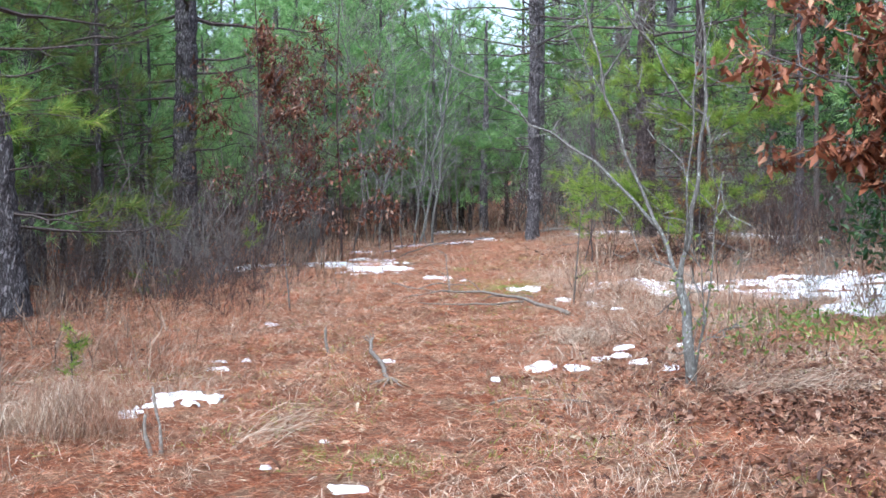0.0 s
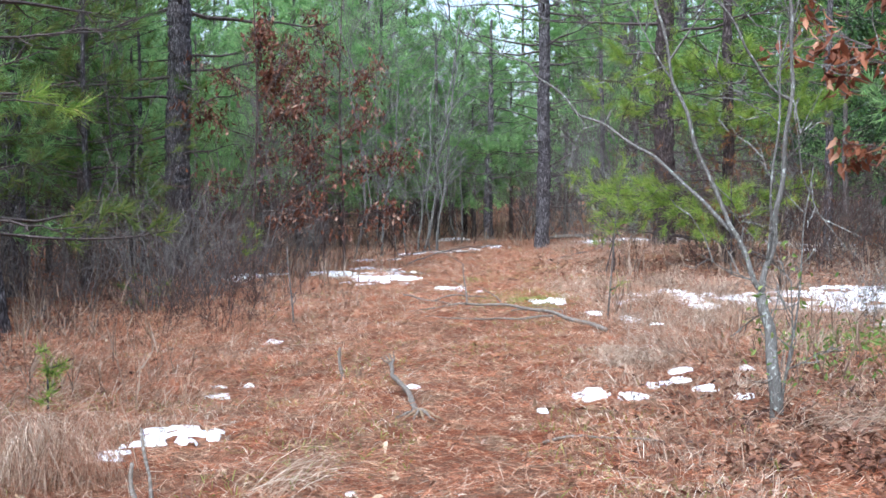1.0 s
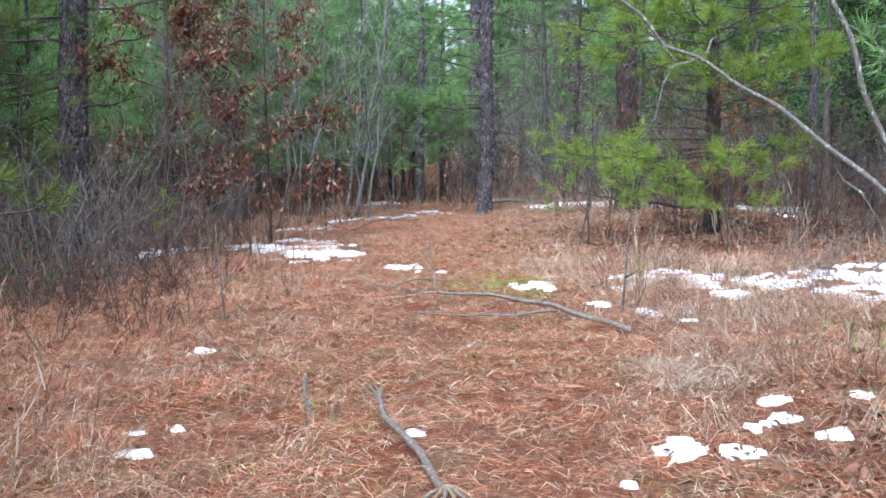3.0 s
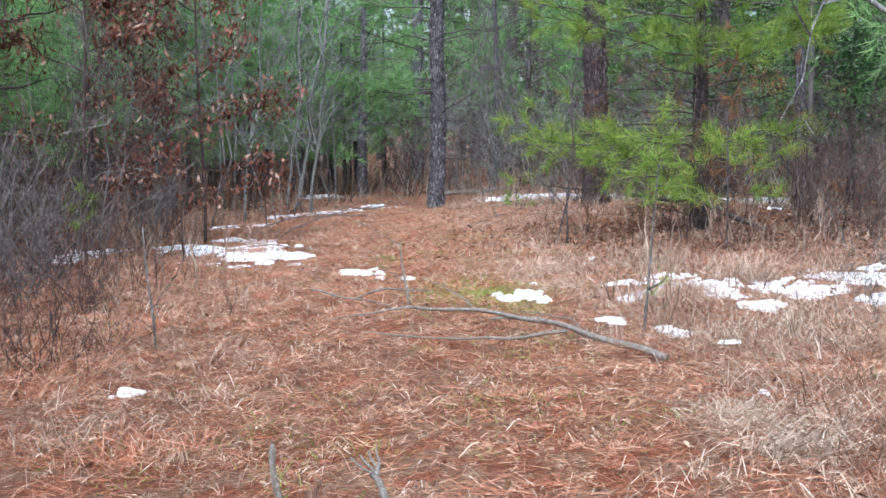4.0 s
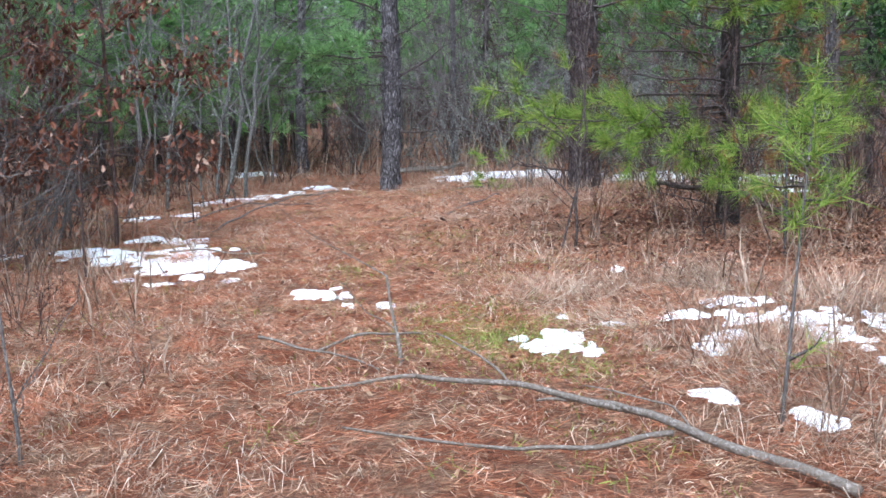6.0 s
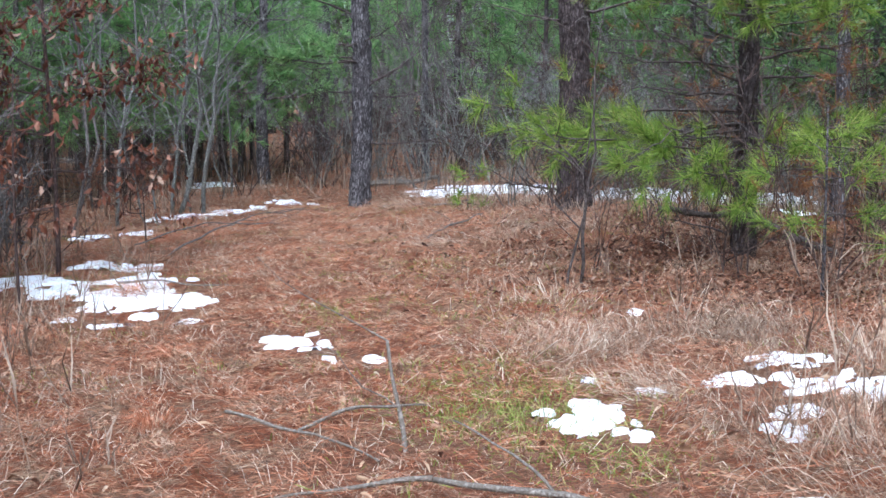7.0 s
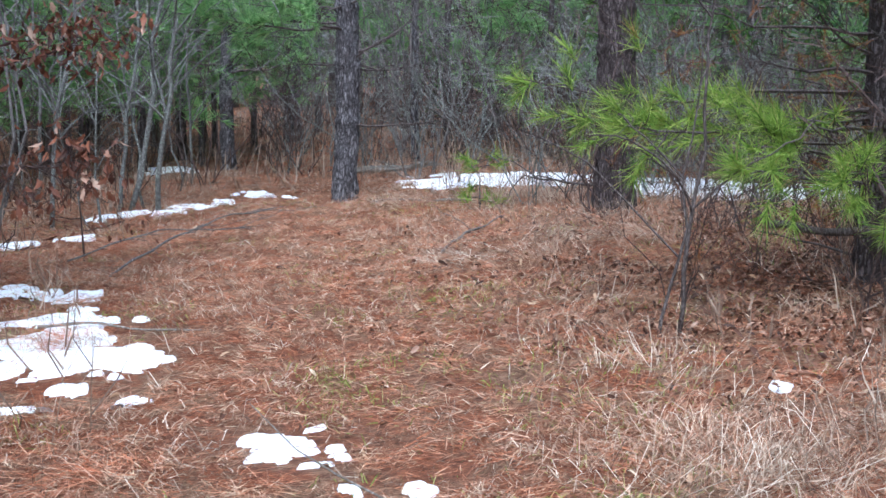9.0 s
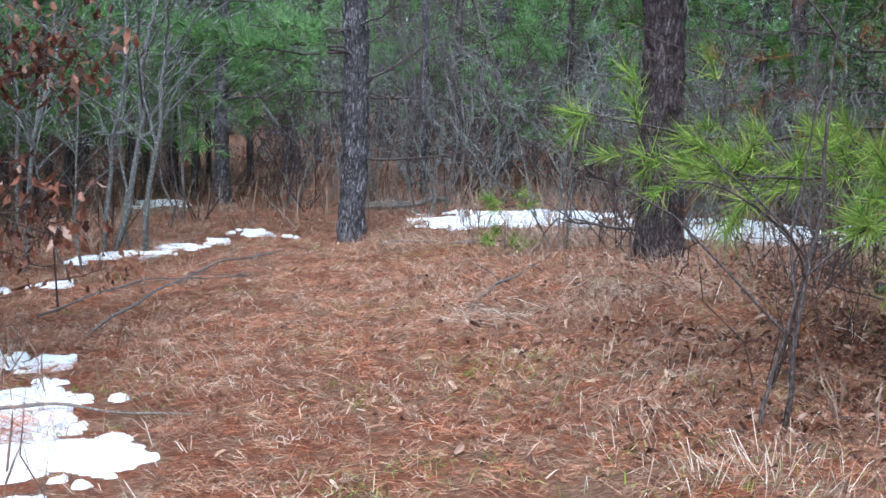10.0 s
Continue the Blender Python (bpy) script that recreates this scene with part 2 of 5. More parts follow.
# ---- geometry tools ----
class Geo:
    """Triangles gathered into one mesh."""

    def __init__(self):
        self.v, self.f, self.n = [], [], 0

    def add(self, v, f):
        self.v.append(np.asarray(v, float))
        self.f.append(np.asarray(f, np.int64) + self.n)
        self.n += len(v)

    def tube(self, pts, radii, sides=5, cap=True, rough=None):
        pts = np.asarray(pts, float)
        radii = np.broadcast_to(np.asarray(radii, float), (len(pts),))
        tan = np.gradient(pts, axis=0)
        tan /= np.linalg.norm(tan, axis=1)[:, None] + 1e-9
        ref = np.array([0.31, 0.95, 0.05]) if abs(tan[:, 2]).mean() > 0.5 else np.array([0.05, 0.1, 1.0])
        a = np.cross(tan, ref)
        a /= np.linalg.norm(a, axis=1)[:, None] + 1e-9
        b = np.cross(tan, a)
        ang = np.arange(sides) * 2 * np.pi / sides
        r = radii[:, None]
        if rough is not None:
            r = r + rough
        ring = pts[:, None] + (a[:, None] * np.cos(ang)[None, :, None] + b[:, None] * np.sin(ang)[None, :, None]) * (r[..., None] if r.ndim == 2 else r)
        n = len(pts)
        i = np.arange(n - 1)[:, None] * sides
        j = np.arange(sides)[None]
        k = (j + 1) % sides
        q = np.stack([i + j, i + sides + j, i + sides + k, i + k], -1).reshape(-1, 4)
        f = np.concatenate([q[:, [0, 1, 2]], q[:, [0, 2, 3]]])
        v = ring.reshape(-1, 3)
        if cap:
            v = np.concatenate([v, pts[[0]], pts[[-1]]])
            s = np.arange(sides)
            e = (s + 1) % sides
            base = (n - 1) * sides
            f = np.concatenate([f, np.stack([s, e, np.full(sides, n * sides)], -1), np.stack([base + e, base + s, np.full(sides, n * sides + 1)], -1)])
        self.add(v, f)

    def spikes(self, base, way, width):
        """One thin triangle from each base along way."""
        side = np.cross(way, RNG.normal(size=way.shape))
        side /= np.linalg.norm(side, axis=1)[:, None] + 1e-9
        side *= np.asarray(width).reshape(-1, 1) / 2
        v = np.stack([base - side, base + side, base + way], 1).reshape(-1, 3)
        self.add(v, np.arange(len(v)).reshape(-1, 3))

    def tufts(self, centre, way, count, length, width, spread=0.55, axial=0.1):
        """Pine needles: count spikes round each shoot end."""
        centre, way = np.repeat(centre, count, 0), np.repeat(way, count, 0)
        way = way / (np.linalg.norm(way, axis=1)[:, None] + 1e-9)
        n = len(centre)
        d = way + RNG.normal(size=(n, 3)) * spread
        d /= np.linalg.norm(d, axis=1)[:, None] + 1e-9
        base = centre - way * (RNG.random((n, 1)) * axial)
        self.spikes(base, d * length * RNG.uniform(0.65, 1.1, (n, 1)), np.full(n, width))

    def blades(self, base, way, droop, width):
        """Bent grass blades of two sections: way is the chord, droop lowers the tip."""
        n = len(base)
        side = np.cross(way, [0, 0, 1.0]) + RNG.normal(size=(n, 3)) * 0.02
        side /= np.linalg.norm(side, axis=1)[:, None] + 1e-9
        turn = RNG.uniform(-1, 1, (n, 1))
        side = side * np.sqrt(1 - turn * turn * 0.5) + np.array([0, 0, 1.0]) * turn * 0.7
        side *= np.asarray(width).reshape(-1, 1) / 2
        mid = base + way * 0.55
        tip = base + way
        tip[:, 2] -= droop
        v = np.stack([base - side, base + side, mid + side * 0.8, mid - side * 0.8, tip], 1).reshape(-1, 3)
        o = np.arange(n)[:, None] * 5
        f = np.concatenate([o + np.array([[0, 1, 2]]), o + np.array([[0, 2, 3]]), o + np.array([[3, 2, 4]])])
        self.add(v, f)

    def arcs(self, base, out, size, rise, fall, width, steps=6):
        """Long grass strands that rise from base along out and arch over to the ground."""
        n = len(base)
        t = np.linspace(0, 1, steps)[None, :, None]
        size, rise, fall = (np.asarray(a).reshape(-1, 1, 1) for a in (size, rise, fall))
        bend = np.cross(out, [0, 0, 1.0])[:, None] * RNG.normal(0, 0.22, (n, 1, 1)) * t ** 2
        p = base[:, None] + size * (out[:, None] * t + bend) + np.array([0, 0, 1.0]) * size * (rise * t - fall * t ** 2)
        p[..., 2] = np.maximum(p[..., 2], base[:, None, 2] - 0.0)
        side = np.cross(out, [0, 0, 1.0]) + RNG.normal(size=(n, 3)) * 0.4
        side /= np.linalg.norm(side, axis=1)[:, None]
        side = side[:, None] * (np.asarray(width).reshape(-1, 1, 1) / 2) * (1.05 - t)
        v = np.stack([p - side, p + side], 2).reshape(-1, 3)
        one = []
        for i in range(steps - 1):
            one += [[2 * i, 2 * i + 1, 2 * i + 3], [2 * i, 2 * i + 3, 2 * i + 2]]
        self.add(v, (np.arange(n)[:, None, None] * 2 * steps + np.array(one)[None]).reshape(-1, 3))

    def leaves(self, at, x_axis, z_axis, size, outline, curl=0.25):
        """Leaves with a lobed outline folded along the midrib."""
        x = x_axis / (np.linalg.norm(x_axis, axis=1)[:, None] + 1e-9)
        y = np.cross(z_axis, x)
        y /= np.linalg.norm(y, axis=1)[:, None] + 1e-9
        z = np.cross(x, y)
        out = np.asarray(outline, float)
        k = len(out)
        rib = np.stack([out[:, 0], np.zeros(k)], 1)
        n = len(at)
        s = np.asarray(size).reshape(-1, 1, 1)
        cu = curl * RNG.uniform(0.3, 1.8, (n, 1, 1))

        def lay(p, up):
            h = up - cu[..., 0] * p[None, :, 0] ** 2
            return at[:, None] + s * (x[:, None] * p[None, :, :1] + y[:, None] * p[None, :, 1:] + z[:, None] * h[..., None])
        left, mid, right = lay(out, np.abs(out[:, 1])[None] * 0.5), lay(rib, 0), lay(out * [1, -1], np.abs(out[:, 1])[None] * 0.5)
        v = np.concatenate([left, mid, right], 1).reshape(-1, 3)
        one = []
        for i in range(k - 1):
            for p, q in ((0, k), (k, 2 * k)):
                one += [[p + i, q + i, q + i + 1], [p + i, q + i + 1, p + i + 1]]
        f = (np.arange(n)[:, None, None] * 3 * k + np.array(one)[None]).reshape(-1, 3)
        self.add(v, f)

    def mesh(self, name, material, smooth=False):
        me = bpy.data.meshes.new(name)
        v, f = np.concatenate(self.v), np.concatenate(self.f)
        me.vertices.add(len(v))
        me.vertices.foreach_set("co", v.astype(np.float32).ravel())
        me.loops.add(f.size)
        me.loops.foreach_set("vertex_index", f.astype(np.int32).ravel())
        me.polygons.add(len(f))
        me.polygons.foreach_set("loop_start", (np.arange(len(f)) * 3).astype(np.int32))
        me.polygons.foreach_set("use_smooth", np.full(len(f), smooth))
        me.materials.append(material)
        me.update(calc_edges=True)
        return me


RNG = np.random.default_rng(7)
OAK_OUTLINE = [(0, 0.0), (0.22, 0.22), (0.36, 0.15), (0.58, 0.33), (0.76, 0.2), (1.0, 0.0)]
OVAL_OUTLINE = [(0, 0.0), (0.25, 0.17), (0.6, 0.2), (1.0, 0.0)]


def rvec(n, up=0.0):
    v = RNG.normal(size=(n, 3))
    v[:, 2] += up
    return v / (np.linalg.norm(v, axis=1)[:, None] + 1e-9)


def vnoise(x, y, seed=0):
    """Smooth random field between 0 and 1 over the plan."""
    xi, yi = np.floor(x).astype(np.int64), np.floor(y).astype(np.int64)
    fx, fy = x - xi, y - yi
    fx, fy = fx * fx * (3 - 2 * fx), fy * fy * (3 - 2 * fy)

    def h(a, b):
        k = (a * 374761393 + b * 668265263 + seed * 1442695041) & 0x7FFFFFFF
        k = ((k ^ (k >> 13)) * 1274126177) & 0x7FFFFFFF
        return ((k ^ (k >> 16)) & 0xFFFF) / 65535.0
    return (h(xi, yi) * (1 - fx) + h(xi + 1, yi) * fx) * (1 - fy) + (h(xi, yi + 1) * (1 - fx) + h(xi + 1, yi + 1) * fx) * fy


def fbm(x, y, seed=0):
    return (vnoise(x, y, seed) * 4 + vnoise(x * 2.1, y * 2.1, seed + 1) * 2 + vnoise(x * 4.3, y * 4.3, seed + 2)) / 7


def ground_z(x, y):
    x, y = np.asarray(x, float), np.asarray(y, float)
    z = 0.03 + 0.16 * np.tanh(0.22 * x) + 0.12 * np.exp(-((x - 4.2) ** 2 + (y - 21.5) ** 2) / 4)
    z = z - 0.08 / (1 + np.exp(-(np.clip(y, -60, 100) - 21.5) / 1.2)) * np.clip((3.2 - x) / 1.5, 0, 1)
    near = np.exp(-((y - 14) / 40) ** 2)
    return z + near * (0.05 * (fbm(x / 1.1, y / 1.1, 3) - 0.5) + 0.05 * (vnoise(x / 0.26, y / 0.26, 9) - 0.5))


def on(x, y):
    return float(ground_z(x, y))


def part(name, geo, material, parent, label="", smooth=False):
    ob = new(name, geo.mesh(name, material, smooth))
    ob.parent = parent
    if label:
        tagged(ob, label)
    return ob


def thing(name, x, y, label, category, group="", turn=0.0, sink=0.0):
    e = new(name)
    e.empty_display_size = 0.2
    e.matrix_world = pose(x, y, on(x, y) - sink, 0, 0, turn)
    return tagged(e, label, category, group)


def stuff(name, geo, material, label, category, smooth=False):
    return tagged(new(name, geo.mesh(name, material, smooth)), label, category, kind="stuff")


def wiggle(a, b, n, amount):
    """A crooked line from a to b."""
    a, b = np.asarray(a, float), np.asarray(b, float)
    p = a + (b - a) * np.linspace(0, 1, n)[:, None]
    w = np.cumsum(RNG.normal(size=(n, 3)), 0) * amount * np.linalg.norm(b - a) / n
    w -= w[0]
    w -= (w[-1]) * np.linspace(0, 1, n)[:, None] * 0.7
    return p + w


# ---- ground ----
def axis(lo, hi, fine_lo, fine_hi, step):
    mid = np.arange(fine_lo, fine_hi + step / 2, step)
    grow = np.cumsum(step * 1.18 ** np.arange(1, 60))
    left = (fine_lo - grow[grow < fine_lo - lo])[::-1]
    right = fine_hi + grow[grow < hi - fine_hi]
    return np.concatenate([[lo], left, mid, right, [hi]])


gx, gy = axis(-600, 600, -5, 6, 0.11), axis(-300, 1200, 3, 29, 0.11)
GX, GY = np.meshgrid(gx, gy, indexing="ij")
g = Geo()
ny = len(gy)
ii = (np.arange(len(gx) - 1)[:, None] * ny + np.arange(ny - 1)[None]).ravel()
g.add(np.stack([GX, GY, ground_z(GX, GY)], -1).reshape(-1, 3),
      np.concatenate([np.stack([ii, ii + ny, ii + ny + 1], -1), np.stack([ii, ii + ny + 1, ii + 1], -1)]))
tagged(new("ground", g.mesh("ground", GROUND, True)), "forest floor of orange pine straw, dead grass and leaf litter", "ground", kind="structure")


# ---- trees ----
def trunk_geo(h, r, lean=(0, 0), sides=40, step=0.05, detail=True, seed=0, foot=1.35, top=0.25, whorl=0.0):
    z1 = np.arange(-0.15, min(h, 6.5), step)
    z = np.concatenate([z1, np.linspace(z1[-1] + 0.3, h, 8)]) if h > 6.5 else z1
    rad = r * (1 - (1 - top) * np.clip(z / h, 0, 1)) * (1 + (foot - 1) * np.exp(-np.clip(z + 0.1, 0, 9) / 0.22))
    if whorl:
        rad = rad * (1 + 0.12 * (z > 0.7) * np.exp(-((np.mod(z, whorl) - whorl / 2) / 0.03) ** 2))
    bend = 0.03 * np.sin(z * 0.7 + seed) + 0.015 * np.sin(z * 1.9 + seed * 2)
    pts = np.stack([lean[0] * z + bend, lean[1] * z + bend * 0.5, z], -1)
    rough = None
    if detail:
        u = np.arange(sides)[None] * (2 * np.pi * r * 14 / sides)
        v = z[:, None] * 5.5
        uu = np.broadcast_to(u, (len(z), sides)) + 1.3 * vnoise(u * 0.6 + 0 * v, v * 0.9, seed + 5)
        n = vnoise(uu, v + 0 * u, seed)
        n2 = vnoise(uu * 2.3, v * 2.1 + 0 * u, seed + 1)
        rough = r * 0.2 * (np.clip(np.abs(n - 0.5) * 4, 0, 1) - 0.7) + r * 0.05 * (n2 - 0.5)
    g = Geo()
    g.tube(pts, rad, sides, True, rough)

    def spot(h0):
        return np.array([np.interp(h0, z, pts[:, 0]), np.interp(h0, z, pts[:, 1]), h0]), float(np.interp(h0, z, rad))
    return g, spot


def limb(gl, gn, a, b, r, shoots, count, length, width, rise=0.15, spread=0.5, sub=0.35, start_at=0.4, sides=4, plain=False):
    """A limb with side shoots that end in needle tufts."""
    a, b = np.asarray(a, float), np.asarray(b, float)
    n = 3 if plain else 7
    k = np.linspace(0, 1, n)
    p = wiggle(a, b, n, 0.12)
    size = np.linalg.norm(b - a)
    p[:, 2] += rise * size * (k ** 2 - k)
    gl.tube(p, np.linspace(r, r * 0.25, n), 3 if plain else sides, False)
    if not shoots:
        return p
    t = np.concatenate([[1.0], RNG.uniform(start_at, 1, shoots - 1)])
    c = np.stack([np.interp(t * (n - 1), range(n), p[:, i]) for i in range(3)], -1)
    d = (p[-1] - p[-2]) / (np.linalg.norm(p[-1] - p[-2]) + 1e-9)
    way = d * 0.9 + rvec(shoots, 0.35) * 0.8
    way[0] = d + [0, 0, 0.2]
    way /= np.linalg.norm(way, axis=1)[:, None]
    ends = c + way * (sub * size * RNG.uniform(0.3, 1.0, (shoots, 1))) * (1.15 - t[:, None] * 0.6)
    ends[0] = p[-1]
    if plain and width < 0.05:
        gl.spikes(c[1:], ends[1:] - c[1:], np.full(shoots - 1, r * 0.7))
    elif not plain:
        for i in range(1, shoots):
            gl.tube([c[i], (c[i] + ends[i]) / 2 - [0, 0, 0.02 * size], ends[i]], [r * 0.35, r * 0.25, r * 0.15], 3, False)
    gn.tufts(ends, way, count, length, width, spread, 0.14)
    return p


def pine(name, x, y, h, r, crown, reach, label, group="", lean=(0, 0), turn=0.0, detail=True, whorl_gap=0.6, per=5, shoots=9, count=16,
         length=0.2, width=0.007, needles=None, bark=None, dead=0, limbs=(), seed=0, fill=1.0, sides=40, top=0.25, dead_reach=0.9, plain=False, spread=0.5, thick=0.13, cover=0.05, shade=0.35, brown=0):
    """A pine: rough trunk, whorls of limbs from crown upward, dead stubs below, and extra limbs given as (height, dx, dy, dz, shoots)."""
    base = thing(name, x, y, label, "tree", group, turn, 0.05)
    gt, spot = trunk_geo(h, r, lean, sides, (0.035 if sides > 50 else 0.05) if detail else 0.5, detail, seed, whorl=whorl_gap if detail else 0, top=top)
    gn, rest = Geo(), Geo()
    wood = []

    def bough(*args, **more):
        own = rest if plain else Geo()
        if not plain:
            wood.append(own)
        return limb(own, gn, *args, plain=plain, **more), own
    z = crown
    while z < h - 0.25:
        f = (z - crown) / (h - crown)
        size = reach * (1 - 0.75 * f) * (0.75 + 0.25 * min(1, f * 4))
        a0 = RNG.uniform(0, 6.28)
        for i in range(per):
            if RNG.random() > fill:
                continue
            a = a0 + i * 6.28 / per + RNG.normal() * 0.25
            l = size * RNG.uniform(0.65, 1.15)
            s, rr = spot(z + RNG.uniform(-0.1, 0.1))
            up = RNG.uniform(-0.12, 0.3) + 0.5 * f
            e = s + np.array([math.cos(a), math.sin(a), up]) * l
            # upper crown: few wide needles, sized to block sky light
            high = z > 5.5 and h > 7.5
            bough(s, e, max(0.006, rr * 0.22), max(3, int(shoots * (0.5 + l / reach * 0.5) * (shade if high else 1))), 5 if high else count, length * (1.3 if high else 1), cover if high else width, spread=spread)
        z += whorl_gap * RNG.uniform(0.8, 1.2)
    for i in range(dead):
        z0 = whorl_gap * (0.5 + int(RNG.integers(0, max(1, int(crown / whorl_gap))))) + RNG.normal() * 0.02
        a = RNG.uniform(0, 6.28)
        s, rr = spot(z0)
        l = dead_reach * RNG.uniform(0.15, 1.0)
        p, own = bough(s, s + np.array([math.cos(a), math.sin(a), RNG.uniform(-0.15, 0.35)]) * l, rr * 0.1, 0, 0, 0, 0)
        for q in range(0 if plain else 4 if l > 0.5 else 1):
            c = p[3 + q % 4]
            own.tube(wiggle(c, c + (rvec(1, 0.2)[0] + (p[-1] - p[0]) / l) * l * RNG.uniform(0.15, 0.45), 5, 0.25), np.linspace(rr * 0.05, rr * 0.015, 5), 3, False)
    for z0, dx, dy, dz, n in limbs:
        s, rr = spot(z0)
        p, own = bough(s, s + np.array([dx, dy, dz]), max(0.010, rr * thick), n, int(count * (3.2 if detail else 1.3)), length, width, rise=0.1, spread=max(0.5, spread * 0.95), sub=0.3)
        for q in range(7 if n == 0 else 0):
            c = p[2 + q % 5]
            l = np.linalg.norm([dx, dy, dz])
            own.tube(wiggle(c, c + (rvec(1, 0.15)[0] + (p[-1] - p[0]) / l * 1.2) * l * RNG.uniform(0.08, 0.25), 5, 0.25), np.linspace(rr * 0.05, rr * 0.015, 5), 3, False)
    if brown:
        gd = Geo()
        a, rr, z = RNG.uniform(0, 6.28, brown), reach * RNG.uniform(0.1, 0.75, brown), RNG.uniform(0.35, 2.2, brown)
        gd.tufts(np.stack([np.cos(a) * rr, np.sin(a) * rr, z], -1), rvec(brown, -0.9), 16, 0.16, 0.004, 0.5)
        part("dead_foliage", gd, NEEDLE_DEAD, base, "rust-brown dead needles")
    part("trunk", gt, bark or BARK_PINE, base, smooth=True)
    for own in wood:
        part("limb", own, LIMB, base)
    if rest.v:
        tagged(part("branchwork", rest, LIMB, base), kind="stuff")
    if gn.v:
        part("crown", gn, needles or NEEDLE_GREEN, base)
    return base


pine("pine_tree", -4.36, 12.95, 13, 0.165, 3.4, 2.6, "old pine with furrowed grey bark, leaning a little, in pine straw", needles=NEEDLE_OLIVE, lean=(-0.08, 0.0), dead=7, seed=2, per=4,
     limbs=[(2.85, 1.55, -0.1, 0.05, 0), (2.3, 1.1, -0.3, 0.1, 0), (2.55, 0.9, -0.5, 0.1, 0), (1.6, 0.5, -0.3, 0.05, 0), (1.2, 1.0, -0.4, -0.1, 0), (1.05, 1.7, 0.3, 0.0, 11), (1.2, 1.2, 0.7, 0.05, 8)])
pine("pine_tree", -3.92, 19.6, 15, 0.195, 4.0, 3.0, "tall pine with dark furrowed bark and dead lower limbs", sides=52, dead=12, seed=4, lean=(-0.004, 0), dead_reach=1.4, per=4,
     limbs=[(2.6, 1.2, -0.4, 0.25, 0), (2.7, -1.9, -0.8, 0.3, 0), (3.0, -1.4, -1.2, -0.1, 12), (2.9, 0.6, -1.6, -0.2, 10), (1.9, 0.9, -0.6, 0.1, 0), (3.1, 1.8, -0.5, 0.3, 0), (3.3, 1.5, 0.2, 0.2, 10), (2.2, -1.2, -0.9, -0.3, 10)])
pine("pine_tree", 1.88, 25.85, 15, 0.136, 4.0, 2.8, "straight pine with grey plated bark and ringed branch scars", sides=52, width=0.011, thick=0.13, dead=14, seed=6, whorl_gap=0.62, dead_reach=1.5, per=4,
     needles=NEEDLE_HAZY, limbs=[(2.5, -2.2, -0.5, 0.9, 0), (1.95, -1.6, -0.5, 0.12, 26), (2.0, -1.1, 0.2, 0.15, 18), (1.9, -0.9, -0.9, 0.3, 14), (1.65, 1.1, -0.4, 0.6, 0), (1.6, 0.5, -0.5, 0.3, 0), (2.9, 1.5, -0.3, 0.3, 0), (3.3, -1.4, -0.6, 0.2, 8), (3.1, -0.9, -0.3, 0.1, 0)])
pine("pine_tree", 3.65, 22.4, 14, 0.175, 3.7, 2.8, "pine with reddish dark furrowed bark beside patches of snow", sides=52, dead=10, seed=9, bark=BARK_PINE_RED, per=4,
     needles=NEEDLE_GREEN, limbs=[(2.8, -1.9, -0.4, 0.2, 0), (3.3, -1.6, 0.5, 0.0, 8), (2.6, 1.4, -0.6, 0.3, 0), (2.2, 1.0, -0.8, 0.3, 0)])
pine("pine_tree", 2.72, 35.5, 15, 0.16, 4.5, 2.6, "straight grey pine farther back in the wood", dead=8, seed=11, needles=NEEDLE_HAZY, per=4, width=0.012)
pine("pine_tree", 6.2, 34.2, 15, 0.19, 5.0, 2.6, "thick grey pine deep in the wood", dead=8, seed=12, needles=NEEDLE_HAZY, per=4, width=0.012)
pine("pine_tree", -5.6, 17.2, 12, 0.16, 2.8, 2.6, "shaded pine behind hanging green boughs", dead=10, seed=13, limbs=[(1.9, 1.2, -1.0, -0.1, 12), (2.2, 0.4, -1.6, -0.3, 12)], per=4)
pine("pine_tree", 3.48, 29.2, 9, 0.06, 4.5, 1.2, "slim pine pole with few twigs", dead=8, seed=14, needles=NEEDLE_HAZY, sides=16, dead_reach=0.7, per=3)
pine("pine_tree", 5.95, 20.9, 8, 0.075, 2.6, 1.9, "slender dark pine among undergrowth", dead=8, seed=15, sides=16, needles=NEEDLE_GREEN, per=4)
pine("pine_tree", 1.05, 30.6, 5.2, 0.11, 1.5, 1.9, "low shaded pine with dense dark boughs", dead=6, seed=17, sides=20, needles=NEEDLE_HAZY, whorl_gap=0.4, width=0.012)

